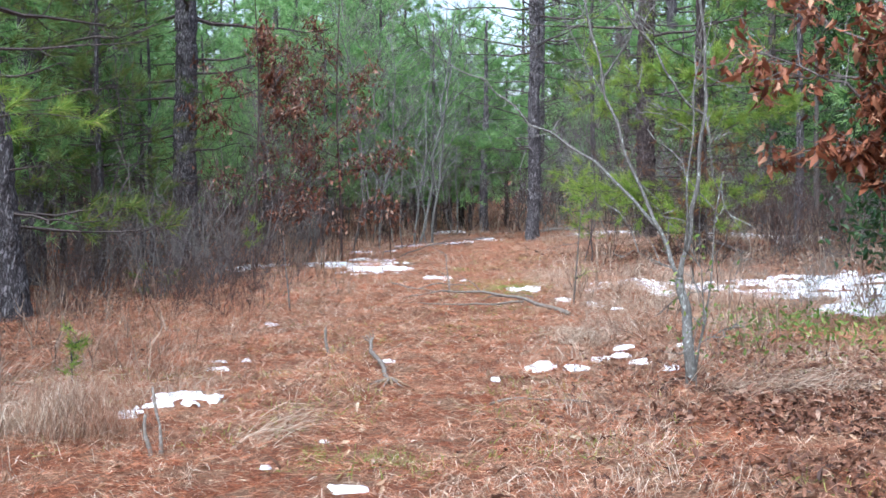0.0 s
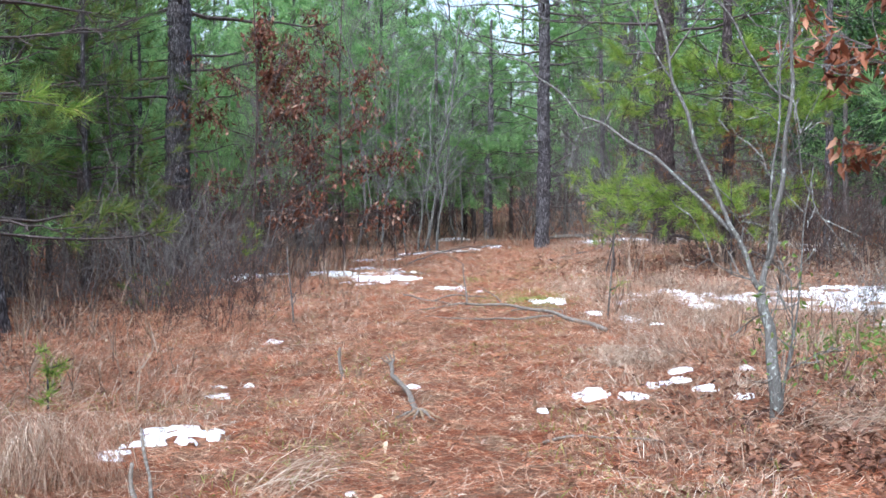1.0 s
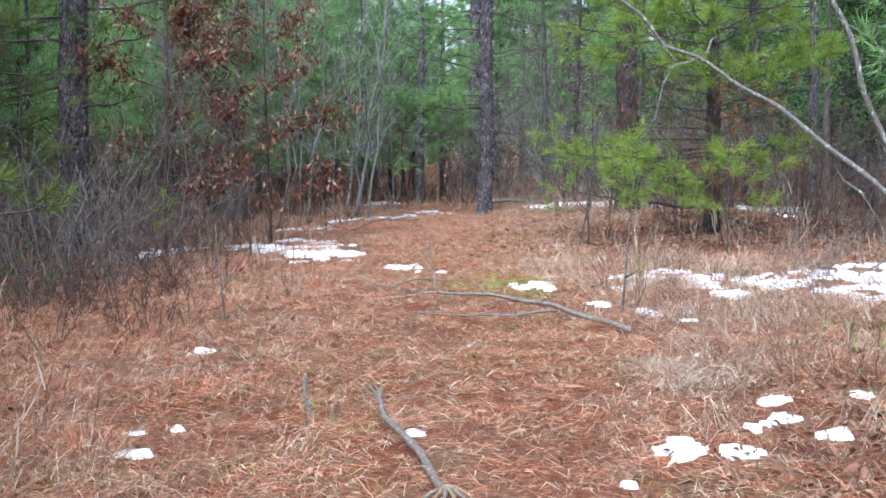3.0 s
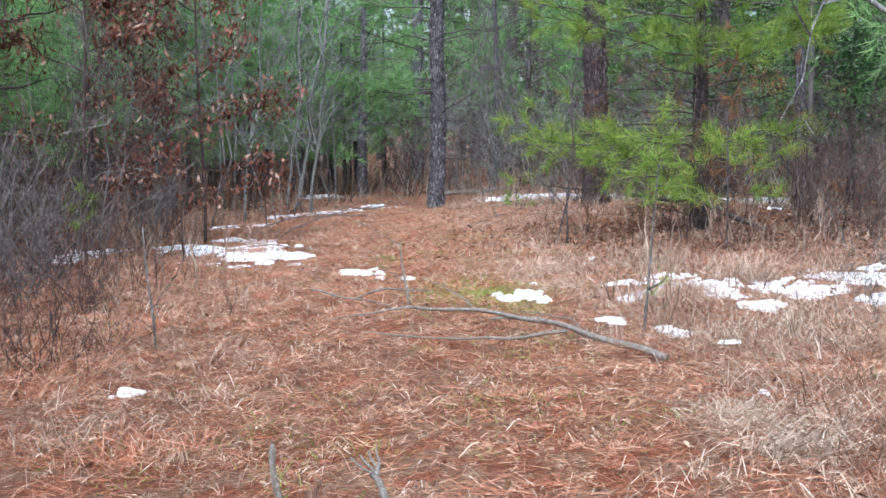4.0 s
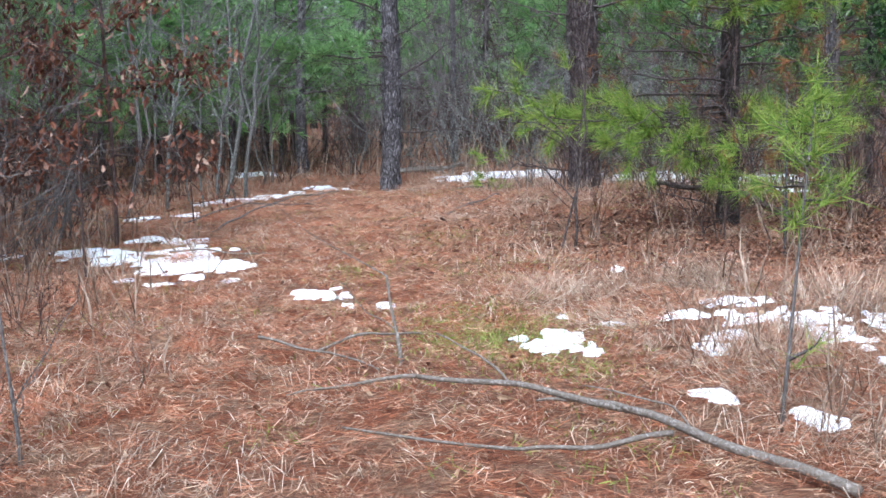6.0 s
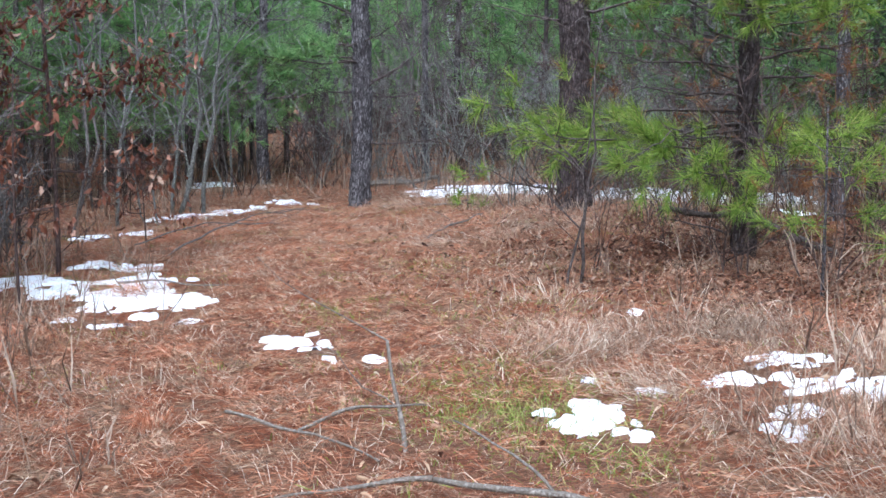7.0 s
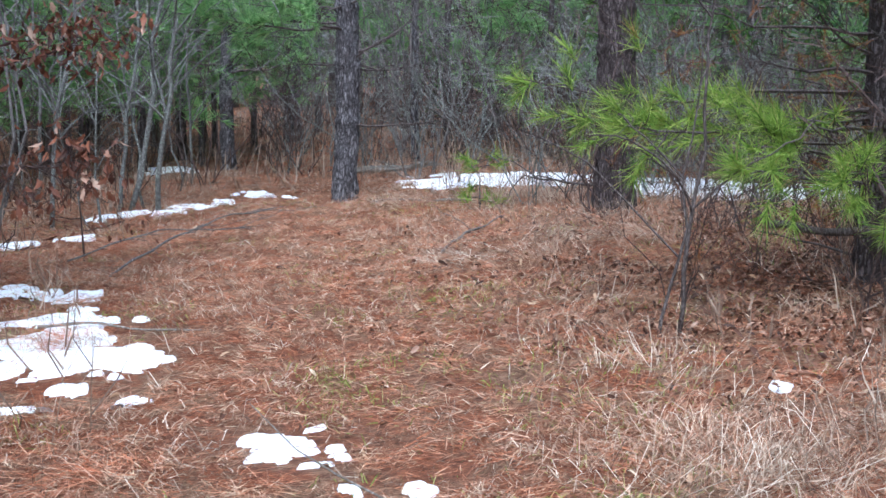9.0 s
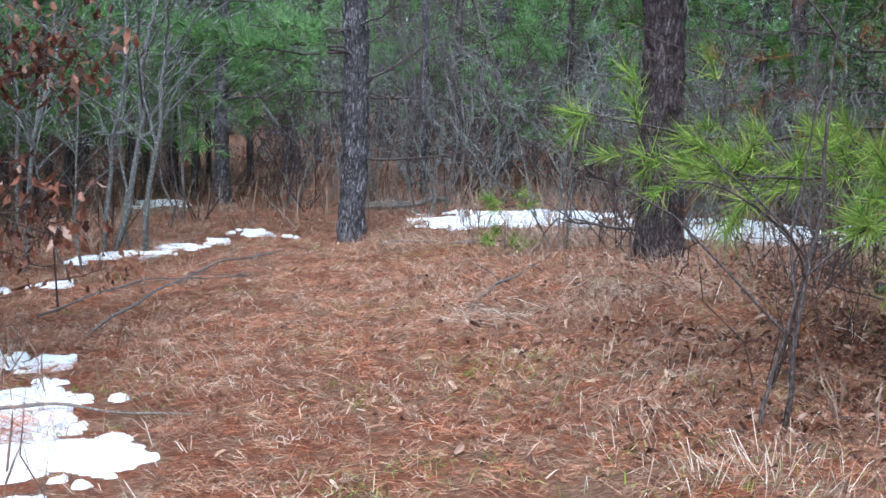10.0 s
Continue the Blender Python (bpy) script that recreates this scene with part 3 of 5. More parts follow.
# young pines with low green boughs
pine("young_pine", 3.9, 18.9, 7.5, 0.095, 2.5, 2.2, "young pine with dead inner limbs and bright green low boughs", thick=0.17, spread=0.62, brown=150, shoots=10, width=0.005, dead=16, seed=21, bark=BARK_PINE_RED, needles=NEEDLE_BRIGHT, dead_reach=1.4, sides=24,
     count=22, length=0.2, whorl_gap=0.5, limbs=[(1.14, -1.93, -0.55, -0.08, 13), (1.04, -1.73, 0.1, -0.02, 10), (1.14, -1.87, 0.38, -0.05, 9), (1.09, -1.17, -0.31, 0.08, 10), (0.99, -1.34, -0.97, -0.05, 14), (0.94, -1.53, -1.17, -0.05, 13), (0.89, -1.02, -1.21, -0.05, 14), (1.24, -2.15, 0.64, 0.1, 8),
                                            (1.04, -0.3, -1.3, -0.1, 12), (1.04, 0.5, -1.1, -0.05, 11), (1.14, 1.1, -0.7, 0.05, 11), (0.74, -0.7, -1.3, -0.15, 10),
                                            (2.0, -1.5, -0.6, 0.15, 13), (2.1, -0.9, -1.2, 0.1, 13), (2.0, 0.0, -1.4, 0.15, 13), (2.05, 0.8, -1.1, 0.15, 12), (2.1, 1.4, -0.6, 0.2, 12), (2.2, -1.9, -0.1, 0.25, 12), (2.3, -1.4, -1.0, 0.35, 12), (2.35, -0.4, -1.3, 0.3, 14), (2.4, 0.5, -1.2, 0.3, 14), (2.5, -1.0, -1.3, 0.3, 14), (2.2, 1.1, -1.0, 0.15, 13), (2.6, -1.7, -0.6, 0.3, 13), (1.85, -0.5, -1.1, 0.2, 9), (1.85, 0.4, -1.0, 0.2, 9), (2.7, 0.0, -1.2, 0.3, 13),
                                            (1.45, -1.0, -0.5, 0.42, 0), (1.6, -1.5, -0.4, 0.1, 0), (1.35, -1.3, -0.6, 0.06, 0), (1.75, -0.9, -0.9, 0.2, 0), (1.5, 0.9, -0.6, 0.15, 0), (1.0, -1.0, -0.9, 0.1, 0), (0.75, -0.9, -0.6, 0.1, 0), (1.65, 0.6, -0.9, 0.25, 0)])
pine("young_pine", 3.5, 16.95, 1.5, 0.014, 0.62, 0.62, "bushy young pine with long bright green needles", brown=40, width=0.0045, spread=0.6, detail=False, whorl_gap=0.24, per=4, shoots=4, count=34, length=0.2, needles=NEEDLE_BRIGHT, sides=8, seed=22)
pine("young_pine", 1.38, 12.7, 1.62, 0.009, 0.98, 0.22, "thin pine sapling with a bright green top", width=0.0035, spread=0.6, detail=False, whorl_gap=0.16, per=4, shoots=3, count=22, length=0.17, needles=NEEDLE_BRIGHT, bark=TWIG, sides=6, seed=23, lean=(0.1, 0), limbs=[(0.35, 0.1, -0.05, 0.08, 1)])
pine("young_pine", -2.46, 8.75, 0.62, 0.008, 0.25, 0.12, "tiny pine seedling beside a straw tussock", detail=False, whorl_gap=0.12, per=3, shoots=2, count=22, length=0.1, width=0.005, needles=NEEDLE_BRIGHT, sides=6, seed=24)
pine("young_pine", -4.75, 17.5, 5.5, 0.05, 0.8, 1.55, "young pine with drooping dull green boughs", width=0.006, detail=False, whorl_gap=0.36, per=5, shoots=10, count=26, fill=0.85, dead=16, dead_reach=1.5, needles=NEEDLE_OLIVE, sides=10, seed=25)
pine("young_pine", -5.2, 14.6, 5.0, 0.05, 1.3, 1.4, "young pine with hanging olive-green boughs", width=0.006, detail=False, whorl_gap=0.4, per=5, shoots=10, count=26, fill=0.85, dead=16, dead_reach=1.5, needles=NEEDLE_OLIVE, sides=10, seed=29)
pine("young_pine", -5.9, 16.0, 6.0, 0.06, 1.4, 1.7, "shady young pine with thick olive-green boughs", detail=False, whorl_gap=0.4, per=5, shoots=10, count=26, fill=0.85, dead=16, dead_reach=1.6, width=0.006, needles=NEEDLE_OLIVE, sides=10, seed=31)
pine("young_pine", -4.9, 21.2, 5.0, 0.05, 0.6, 1.5, "young pine with thick boughs behind a tall trunk", detail=False, whorl_gap=0.5, per=5, shoots=8, count=20, fill=0.7, dead=12, dead_reach=1.4, width=0.007, needles=NEEDLE_OLIVE, sides=10, seed=32)
pine("young_pine", -3.9, 8.1, 7, 0.07, 3.2, 1.5, "pine at the edge with fresh green tufts", width=0.005, spread=0.85, detail=False, whorl_gap=0.5, per=4, shoots=7, count=70, length=0.2, needles=NEEDLE_BRIGHT, sides=12, seed=26,
     limbs=[(1.9, 1.75, 0.15, 0.0, 2), (1.85, 1.25, 0.1, -0.02, 3), (1.9, 1.35, 0.6, 0.1, 2), (2.0, 1.1, 0.3, 0.1, 2)])
pine("young_pine", -3.4, 15.0, 0.6, 0.008, 0.12, 0.42, "low pine seedling with dull green needles in the brush", detail=False, whorl_gap=0.14, per=4, shoots=3, count=24, length=0.14, width=0.005, needles=NEEDLE_OLIVE, sides=6, seed=33)
pine("young_pine", -2.75, 18.5, 1.0, 0.008, 0.5, 0.26, "slender pine seedling with yellow-green tufts among grey stems", detail=False, whorl_gap=0.17, per=3, shoots=2, count=24, length=0.15, width=0.005, needles=NEEDLE_BRIGHT, bark=TWIG, sides=6, seed=34)
pine("young_pine", 2.8, 23.6, 0.75, 0.008, 0.2, 0.45, "small feathery pine seedling by the pine trunk", detail=False, whorl_gap=0.2, per=4, shoots=3, count=20, length=0.17, needles=NEEDLE_BRIGHT, sides=6, seed=30)


def broom(x, y, r):
    """Whether a place is on the open way, where nothing grows."""
    lo = np.interp(y, [0, 8, 13, 19, 24, 28, 29], [-4.5, -3.4, -2.9, -2.1, -1.2, 0.8, 3])
    hi = np.interp(y, [0, 8, 15, 19, 22, 26, 28, 29], [4.5, 3.8, 4.2, 3.0, 3.0, 4.6, 4.6, 3])
    return lo - r < x < hi + r


# the wood behind and beside: a few kinds, repeated
def wood_kind(k, h, r, crown, reach, gap, shoots, count, width, needles, label, cover=0.045, shade=0.25):
    if width < 0.03:
        shoots, count, width = int(shoots * 1.5), int(count * 1.35), width * 0.85
    elif width < 0.06:
        shoots, count = int(shoots * 1.4), int(count * 1.4)
    return pine("pine_tree", -34 + 6 * k, 66 + k, h, r, crown, reach, label, "pines of the wood", detail=False, whorl_gap=gap, per=5, shoots=shoots, count=count,
                length=0.24, width=width, needles=needles, bark=BARK_FAR, dead=13, dead_reach=1.4, seed=40 + k, sides=10, plain=True, spread=0.6, cover=cover, shade=shade)


DENSE, TALL = "dense low-branched green pine of the surrounding wood", "tall pine of the surrounding wood with a bare lower trunk"
low_kinds = [wood_kind(0, 4.6, 0.06, 1.25, 1.6, 0.32, 9, 12, 0.02, NEEDLE_HAZY, DENSE), wood_kind(1, 5.3, 0.07, 1.4, 1.8, 0.36, 9, 12, 0.02, NEEDLE_HAZY, DENSE),
             wood_kind(2, 5.9, 0.08, 1.1, 1.9, 0.38, 9, 12, 0.02, NEEDLE_HAZY, DENSE)]
near_kinds = [wood_kind(3, 9.0, 0.10, 1.2, 2.4, 0.45, 10, 11, 0.024, NEEDLE_HAZY, TALL), wood_kind(4, 10.5, 0.12, 1.7, 2.5, 0.5, 10, 11, 0.024, NEEDLE_HAZY, TALL),
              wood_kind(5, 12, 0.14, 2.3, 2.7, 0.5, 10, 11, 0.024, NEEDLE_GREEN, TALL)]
far_kinds = [wood_kind(6, 9.5, 0.11, 0.7, 2.5, 0.5, 9, 8, 0.05, NEEDLE_HAZY, TALL, 0.06, 0.6), wood_kind(7, 11.5, 0.13, 1.2, 2.8, 0.6, 8, 7, 0.05, NEEDLE_HAZY, TALL, 0.06, 0.6),
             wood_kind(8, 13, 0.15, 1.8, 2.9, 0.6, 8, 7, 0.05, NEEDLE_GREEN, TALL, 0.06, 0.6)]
wall_kinds = [wood_kind(12, 12, 0.13, 1.6, 2.7, 0.75, 7, 6, 0.09, NEEDLE_HAZY, TALL, 0.10, 0.8), wood_kind(13, 10.5, 0.12, 1.0, 2.6, 0.75, 7, 6, 0.09, NEEDLE_HAZY, TALL, 0.10, 0.8)]
far_low = [wood_kind(9, 4.8, 0.07, 0.5, 2.0, 0.45, 9, 9, 0.036, NEEDLE_HAZY, DENSE)]
# kinds added for their shade, with extra wide upper needles
shade_kinds = [wood_kind(10, 10, 0.11, 1.5, 2.5, 0.5, 10, 11, 0.024, NEEDLE_GREEN, TALL, 0.14, 0.45), wood_kind(11, 11, 0.13, 2.0, 2.7, 0.5, 10, 11, 0.024, NEEDLE_HAZY, TALL, 0.14, 0.45)]
rnd = random.Random(5)
kept = [(-4.36, 12.95), (-3.92, 19.6), (1.88, 25.85), (3.65, 22.4), (2.72, 35.5), (6.2, 34.2), (-5.6, 17.2), (3.48, 29.2), (5.95, 20.9), (3.9, 18.9), (1.05, 30.6)]


def in_wood(x, y, gap):
    if broom(x, y, 1.6) or y < 28.5 and -4.4 < x < 6.8 or min((x - a) ** 2 + (y - b) ** 2 for a, b in kept) < gap * gap:
        return False
    return True


def plant(kind, px, py, s):
    kept.append((px, py))
    copy_thing(kind, Matrix.Translation((px, py, on(px, py) - 0.05)) @ Matrix.Rotation(rnd.uniform(0, 6.28), 4, "Z") @ Matrix.Scale(s, 4))


# low dense pines that close the far end of the way, and thick edges on both sides
for k in range(16):
    py = 31.5 + 2.0 * k
    px = 0.1 + 0.005 * py + rnd.uniform(-0.035, 0.045) * py
    if in_wood(px, py, 1.2):
        plant(far_low[0] if py > 42 else low_kinds[k % 3], px, py, min(1.25, (1.3 + 0.085 * py) / 5.0))
for px, py, s in ((-1.2, 29.6, 0.92), (-0.2, 30.7, 0.88), (-2.3, 28.8, 1.0), (0.7, 31.4, 0.85), (-7.6, 13.6, 1.1), (-7.9, 16.6, 1.2), (-7.4, 19.6, 1.2), (-6.6, 22.0, 1.0), (-5.7, 24.0, 1.0), (-6.4, 11.2, 1.0), (-3.7, 26.3, 1.0), (-2.6, 28.2, 0.95), (-2.9, 31.2, 1.1), (-1.0, 33.4, 1.15), (-4.3, 33.0, 1.2), (0.2, 36.0, 1.0), (-2.2, 36.2, 1.25), (1.7, 33.2, 0.95), (-8.6, 21.5, 1.2), (-7.2, 25.0, 1.2), (-5.4, 28.4, 1.1),
                  (0.5, 33.0, 1.25), (-1.5, 31.0, 1.15), (-3.3, 28.9, 1.1), (4.6, 31.5, 1.25), (6.9, 31.8, 1.2), (3.6, 38.0, 1.3), (7.6, 19.0, 1.0), (7.9, 23.4, 1.1), (6.9, 26.6, 0.9), (8.9, 27.6, 1.1), (10.2, 22.6, 1.1), (5.6, 29.5, 0.8), (8.3, 15.8, 1.1), (7.0, 12.5, 1.0), (10.5, 18.2, 1.2)):
    plant(low_kinds[int(abs(px * 7 + py)) % 3], px, py, s)

# pines added at the sides to cast shade, several of them out of view
for px, py, s in ((-6.9, 21.6, 1.0), (-7.6, 18.4, 1.1), 
                  (8.6, 20.6, 1.1), (6.6, 25.4, 1.0), (7.6, 10.6, 1.0), (6.2, 13.6, 0.9), (-5.6, 6.2, 1.0), (6.2, 7.2, 1.0)):
    plant(shade_kinds[int(abs(px * 5 + py)) % 2], px, py, s)

row = 9.0
while row < 55:
    pitch = 2.1 + 0.018 * row
    x = -0.37 * row - 3.0
    right = max(0.37 * row + 2, 0.7 * (row - 13) + 3)
    while x < right:
        px, py = x + rnd.uniform(-0.7, 0.7), row + rnd.uniform(-0.9, 0.9)
        x += pitch
        if not in_wood(px, py, 1.5):
            continue
        centre = abs(px - 0.08 - 0.005 * py) < 0.03 * py + 0.3
        opened = px > 1.8 and 28 < py < 48 and px < 0.5 * py
        if centre:
            kinds, s = (far_low, rnd.uniform(0.85, 1.0) * (1.3 + 0.085 * py) / 4.8) if py > 42 else (low_kinds, rnd.uniform(0.75, 0.95))
        elif opened:
            if rnd.random() < 0.72:
                continue
            kinds, s = near_kinds[1:], rnd.uniform(1.15, 1.4)
        elif -7 < px < 1.5 and 23 < py < 45:
            kinds, s = low_kinds, rnd.uniform(0.9, 1.25)
        elif py > 40:
            kinds, s = far_kinds, rnd.uniform(0.85, 1.2)
        else:
            kinds, s = rnd.choice((low_kinds, near_kinds, near_kinds)), rnd.uniform(0.85, 1.2)
        plant(rnd.choice(kinds), px, py, s)
    row += 2.6 + 0.012 * row


for k in range(16):
    py = 36 + 1.7 * k
    px = py * rnd.uniform(0.045, 0.10) if k % 2 else py * rnd.uniform(-0.10, -0.035)
    if in_wood(px, py, 1.1):
        plant(far_kinds[k % 3], px, py, rnd.uniform(0.85, 1.05))

# the wood behind the start of the walk
for k in range(26):
    a = math.pi + (k + 0.5) / 26 * math.pi
    d = rnd.uniform(9, 17)
    plant(far_kinds[k % 3], 0.5 + d * 1.1 * math.cos(a), 3.5 + d * math.sin(a), rnd.uniform(0.85, 1.1))

# the thick wood at the end of the view
for k in range(46):
    px, py = -20 + 1.25 * k + rnd.uniform(-0.4, 0.4), 54 + rnd.uniform(-3, 3)
    if abs(px - 0.6) > 2.6:
        plant(wall_kinds[k % 2], px, py, rnd.uniform(0.95, 1.2))

# a hedge of low pines far behind
for k in range(34):
    px, py = -21 + 1.9 * k + rnd.uniform(-0.5, 0.5), 60 + rnd.uniform(-3, 3)
    plant(far_low[0], px, py, rnd.uniform(0.8, 1.2) if abs(px - 0.4) > 3 else 1.1)


# ---- bare shrubs and saplings ----
def twigs(g, p, way, size, r, depth, sides=4, fan=0.55, up=0.25, split=3):
    """A crooked stem that forks again and again and ends in fine twigs."""
    n = 5 if depth > 1 else 3
    if depth <= 1:
        line = np.array([p, p + way * size * 0.5 + RNG.normal(size=3) * size * 0.09, p + way * size])
        side = np.cross(way, RNG.normal(size=3))
        side *= r * 1.25 / (np.linalg.norm(side) + 1e-9)
        g.add([p - side, p + side, line[1] + side * 0.8, line[1] - side * 0.8, line[2]], [[0, 1, 2], [0, 2, 3], [3, 2, 4]])
        if depth <= 0:
            return
    else:
        line = wiggle(p, p + way * size, n, 0.3)
        g.tube(line, np.linspace(r, r * 0.45, n), sides, False)
    for i in range(split + (depth > 1)):
        k = RNG.uniform(0.2, 1.0)
        c = np.array([np.interp(k * (n - 1), range(n), line[:, j]) for j in range(3)])
        d = way + RNG.normal(size=3) * fan + [0, 0, up]
        d /= np.linalg.norm(d)
        twigs(g, c, d, size * RNG.uniform(0.35, 0.7), max(r * 0.5, 0.0032), depth - 1, 3, fan, up, split)


def bush(name, x, y, h, stems, r, depth, label, group, material, spread=0.35, fan=0.55, up=0.25, split=3):
    base = thing(name, x, y, label, "tree" if name == "bare_sapling" else "shrub", group)
    for i in range(stems):
        g = Geo()
        d = np.array([RNG.normal() * spread, RNG.normal() * spread, 1.0])
        d /= np.linalg.norm(d)
        twigs(g, np.array([RNG.normal() * 0.06, RNG.normal() * 0.06, -0.04]), d, h * RNG.uniform(0.5, 0.85), r, depth, 5, fan, up, split)
        part("stem", g, material, base)
    return base


def scatter(kinds, spots, seed):
    rn = random.Random(seed)
    for x, y, s in spots:
        copy_thing(rn.choice(kinds), Matrix.Translation((x, y, on(x, y))) @ Matrix.Rotation(rn.uniform(0, 6.28), 4, "Z") @ Matrix.Scale(s, 4))


shrubs = [bush("bare_shrub", -6 + 3.1 * k, 31.5 + 0.7 * k, 1.6 + 0.25 * k, 5 + k % 3, 0.011, 3, "leafless grey shrub of thin tangled twigs", "bare shrubs", TWIG, 0.4, 0.7, 0.2, 2) for k in range(5)]
red_shrubs = [bush("bare_shrub", -5.5 + 0.8 * k, 21.5 + 0.8 * k, 1.2 + 0.3 * k, 6, 0.007, 3, "leafless brown shrub of thin stems", "bare brown shrubs", TWIG_RED, 0.35, 0.6, 0.3, 2) for k in range(4)]
saplings = [bush("bare_sapling", -2.2 + 0.9 * k, 30.5 + 1.3 * k, 4.6 + 0.5 * k, 1 + k % 2, 0.018, 4, "slender leafless grey sapling with fine branches", "bare saplings", TWIG, 0.06, 0.55, 0.35, 4) for k in range(4)]


def pale_sapling(x, y, h, r, stems, limbs, label="leafless sapling with pale grey lichen bark and wide crooked limbs", material=None, fine=5):
    """A small bare tree: one to three stems with crooked limbs that end in fine twigs."""
    base = thing("bare_sapling", x, y, label, "tree", "pale saplings")
    for k in range(stems):
        tall, thick = h * (1 - 0.2 * k), r * (1 - 0.25 * k)
        lean = np.array([RNG.normal() * 0.1 * (k + 0.4), RNG.normal() * 0.1, 1.0]) * tall
        foot = np.array([0.09 * k * (-1) ** k, 0.04 * k, -0.05])
        p = wiggle(foot, foot + lean, 12, 0.13)
        g = Geo()
        g.tube(p, np.linspace(thick, thick * 0.2, 12), 8)
        part("trunk", g, material or PALE_BARK, base, smooth=True)
        for q in range(limbs):
            at = RNG.uniform(2.2, 10.8)
            c = np.array([np.interp(at, range(12), p[:, i]) for i in range(3)])
            a = RNG.uniform(0, 6.28)
            size = h * RNG.uniform(0.2, 0.42) * (1.25 - at / 16)
            out = np.array([math.cos(a), math.sin(a), 0.0])
            k1 = np.linspace(0, 1, 8)[:, None]
            arch = c + size * (out * k1 + np.array([0, 0, 1.0]) * (1.1 * k1 - RNG.uniform(0.3, 0.8) * k1 ** 2)) + np.cumsum(RNG.normal(size=(8, 3)), 0) * size * 0.025 * k1
            rr = max(0.006, thick * (0.42 - at * 0.02))
            g = Geo()
            g.tube(arch, np.linspace(rr, 0.0035, 8), 4, False)
            for j in range(fine):
                s0 = arch[int(RNG.integers(2, 8))]
                d = out * RNG.uniform(0.3, 1.0) + RNG.normal(size=3) * 0.55 + [0, 0, 0.35]
                twigs(g, s0, d / np.linalg.norm(d), size * RNG.uniform(0.18, 0.42), 0.0034, 1, 3, 0.6, 0.15, 2)
            tagged(part("limb", g, material or PALE_BARK, base), kind="stuff")
    return base


for x, y, h, r, stems, limbs in ((-0.48, 26.0, 5.2, 0.034, 3, 16), (-0.19, 25.5, 4.6, 0.03, 1, 26), (-1.23, 24.7, 4.2, 0.026, 1, 20), (-2.3, 23.4, 3.6, 0.018, 2, 12), (0.35, 28.4, 3.6, 0.02, 2, 14), (-1.5, 27.0, 4.4, 0.024, 2, 14), (-0.75, 24.6, 3.0, 0.014, 2, 12)):
    pale_sapling(x, y, h, r, stems, limbs)
pale_sapling(2.17, 18.0, 2.2, 0.014, 2, 4, "thin bare sapling with forked brown-grey stems beside the straw", LIMB, 2)

rnd = random.Random(11)
spots = []
while len(spots) < 52:
    y = rnd.uniform(17, 27) if rnd.random() < 0.25 else rnd.uniform(27, 43)
    x = rnd.uniform(-4 - y * 0.25, 5 + y * 0.36)
    if not broom(x, y, 0.2) and (rnd.random() < 0.12 or not -4 < x < 2.2):
        spots.append((x, y, rnd.uniform(0.6, 1.2)))
for k in range(20):
    y = rnd.uniform(28.5, 44)
    spots.append((rnd.uniform(2.0, 0.42 * y), y, rnd.uniform(1.1, 1.9)))
for k in range(14):
    y = rnd.uniform(14, 23)
    spots.append((rnd.uniform(-3.3, -0.055 * (22 - y) - 2.0), y, rnd.uniform(0.45, 0.9)))
for k in range(17):
    y = rnd.uniform(13, 22)
    spots.append((rnd.uniform(-5.6, -3.1), y, rnd.uniform(0.35, 0.75)))
scatter(shrubs, spots, 1)
spots = [(5.5, 19.7, 0.7), (5.6, 18.2, 0.7), (5.2, 17.4, 0.6), (6.0, 19.0, 0.9), (4.2, 22.0, 1.0), (3.9, 20.9, 0.5), (4.4, 20.2, 0.5), (3.4, 19.4, 0.45), (4.1, 19.6, 0.45), (2.55, 18.8, 0.6)]
while len(spots) < 13:
    y = rnd.uniform(15, 23)
    spots.append((rnd.uniform(-4.6, -0.055 * (22 - y) - 2.0), y, rnd.uniform(0.35, 0.75)))
while len(spots) < 70:
    y = rnd.uniform(16, 33)
    x = rnd.uniform(-7, 9)
    if not broom(x, y, 0.0) and broom(x, y, 3.0):
        spots.append((x, y, rnd.uniform(0.6, 1.25)))
for k in range(14):
    y = rnd.uniform(11.5, 17.5)
    spots.append((rnd.uniform(-4.4, -2.9), y, rnd.uniform(0.3, 0.6)))
for k in range(24):
    y = rnd.uniform(12.0, 17.5)
    spots.append((rnd.uniform(-3.2, -1.75), y, rnd.uniform(0.22, 0.5)))
for k in range(26):
    y = rnd.uniform(28, 40)
    spots.append((rnd.uniform(1.6, 0.42 * y), y, rnd.uniform(1.1, 2.0)))
for k in range(20):
    y = rnd.uniform(14, 28)
    spots.append((rnd.uniform(-8.5, -4.2), y, rnd.uniform(0.7, 1.4)))
scatter(red_shrubs, spots, 2)
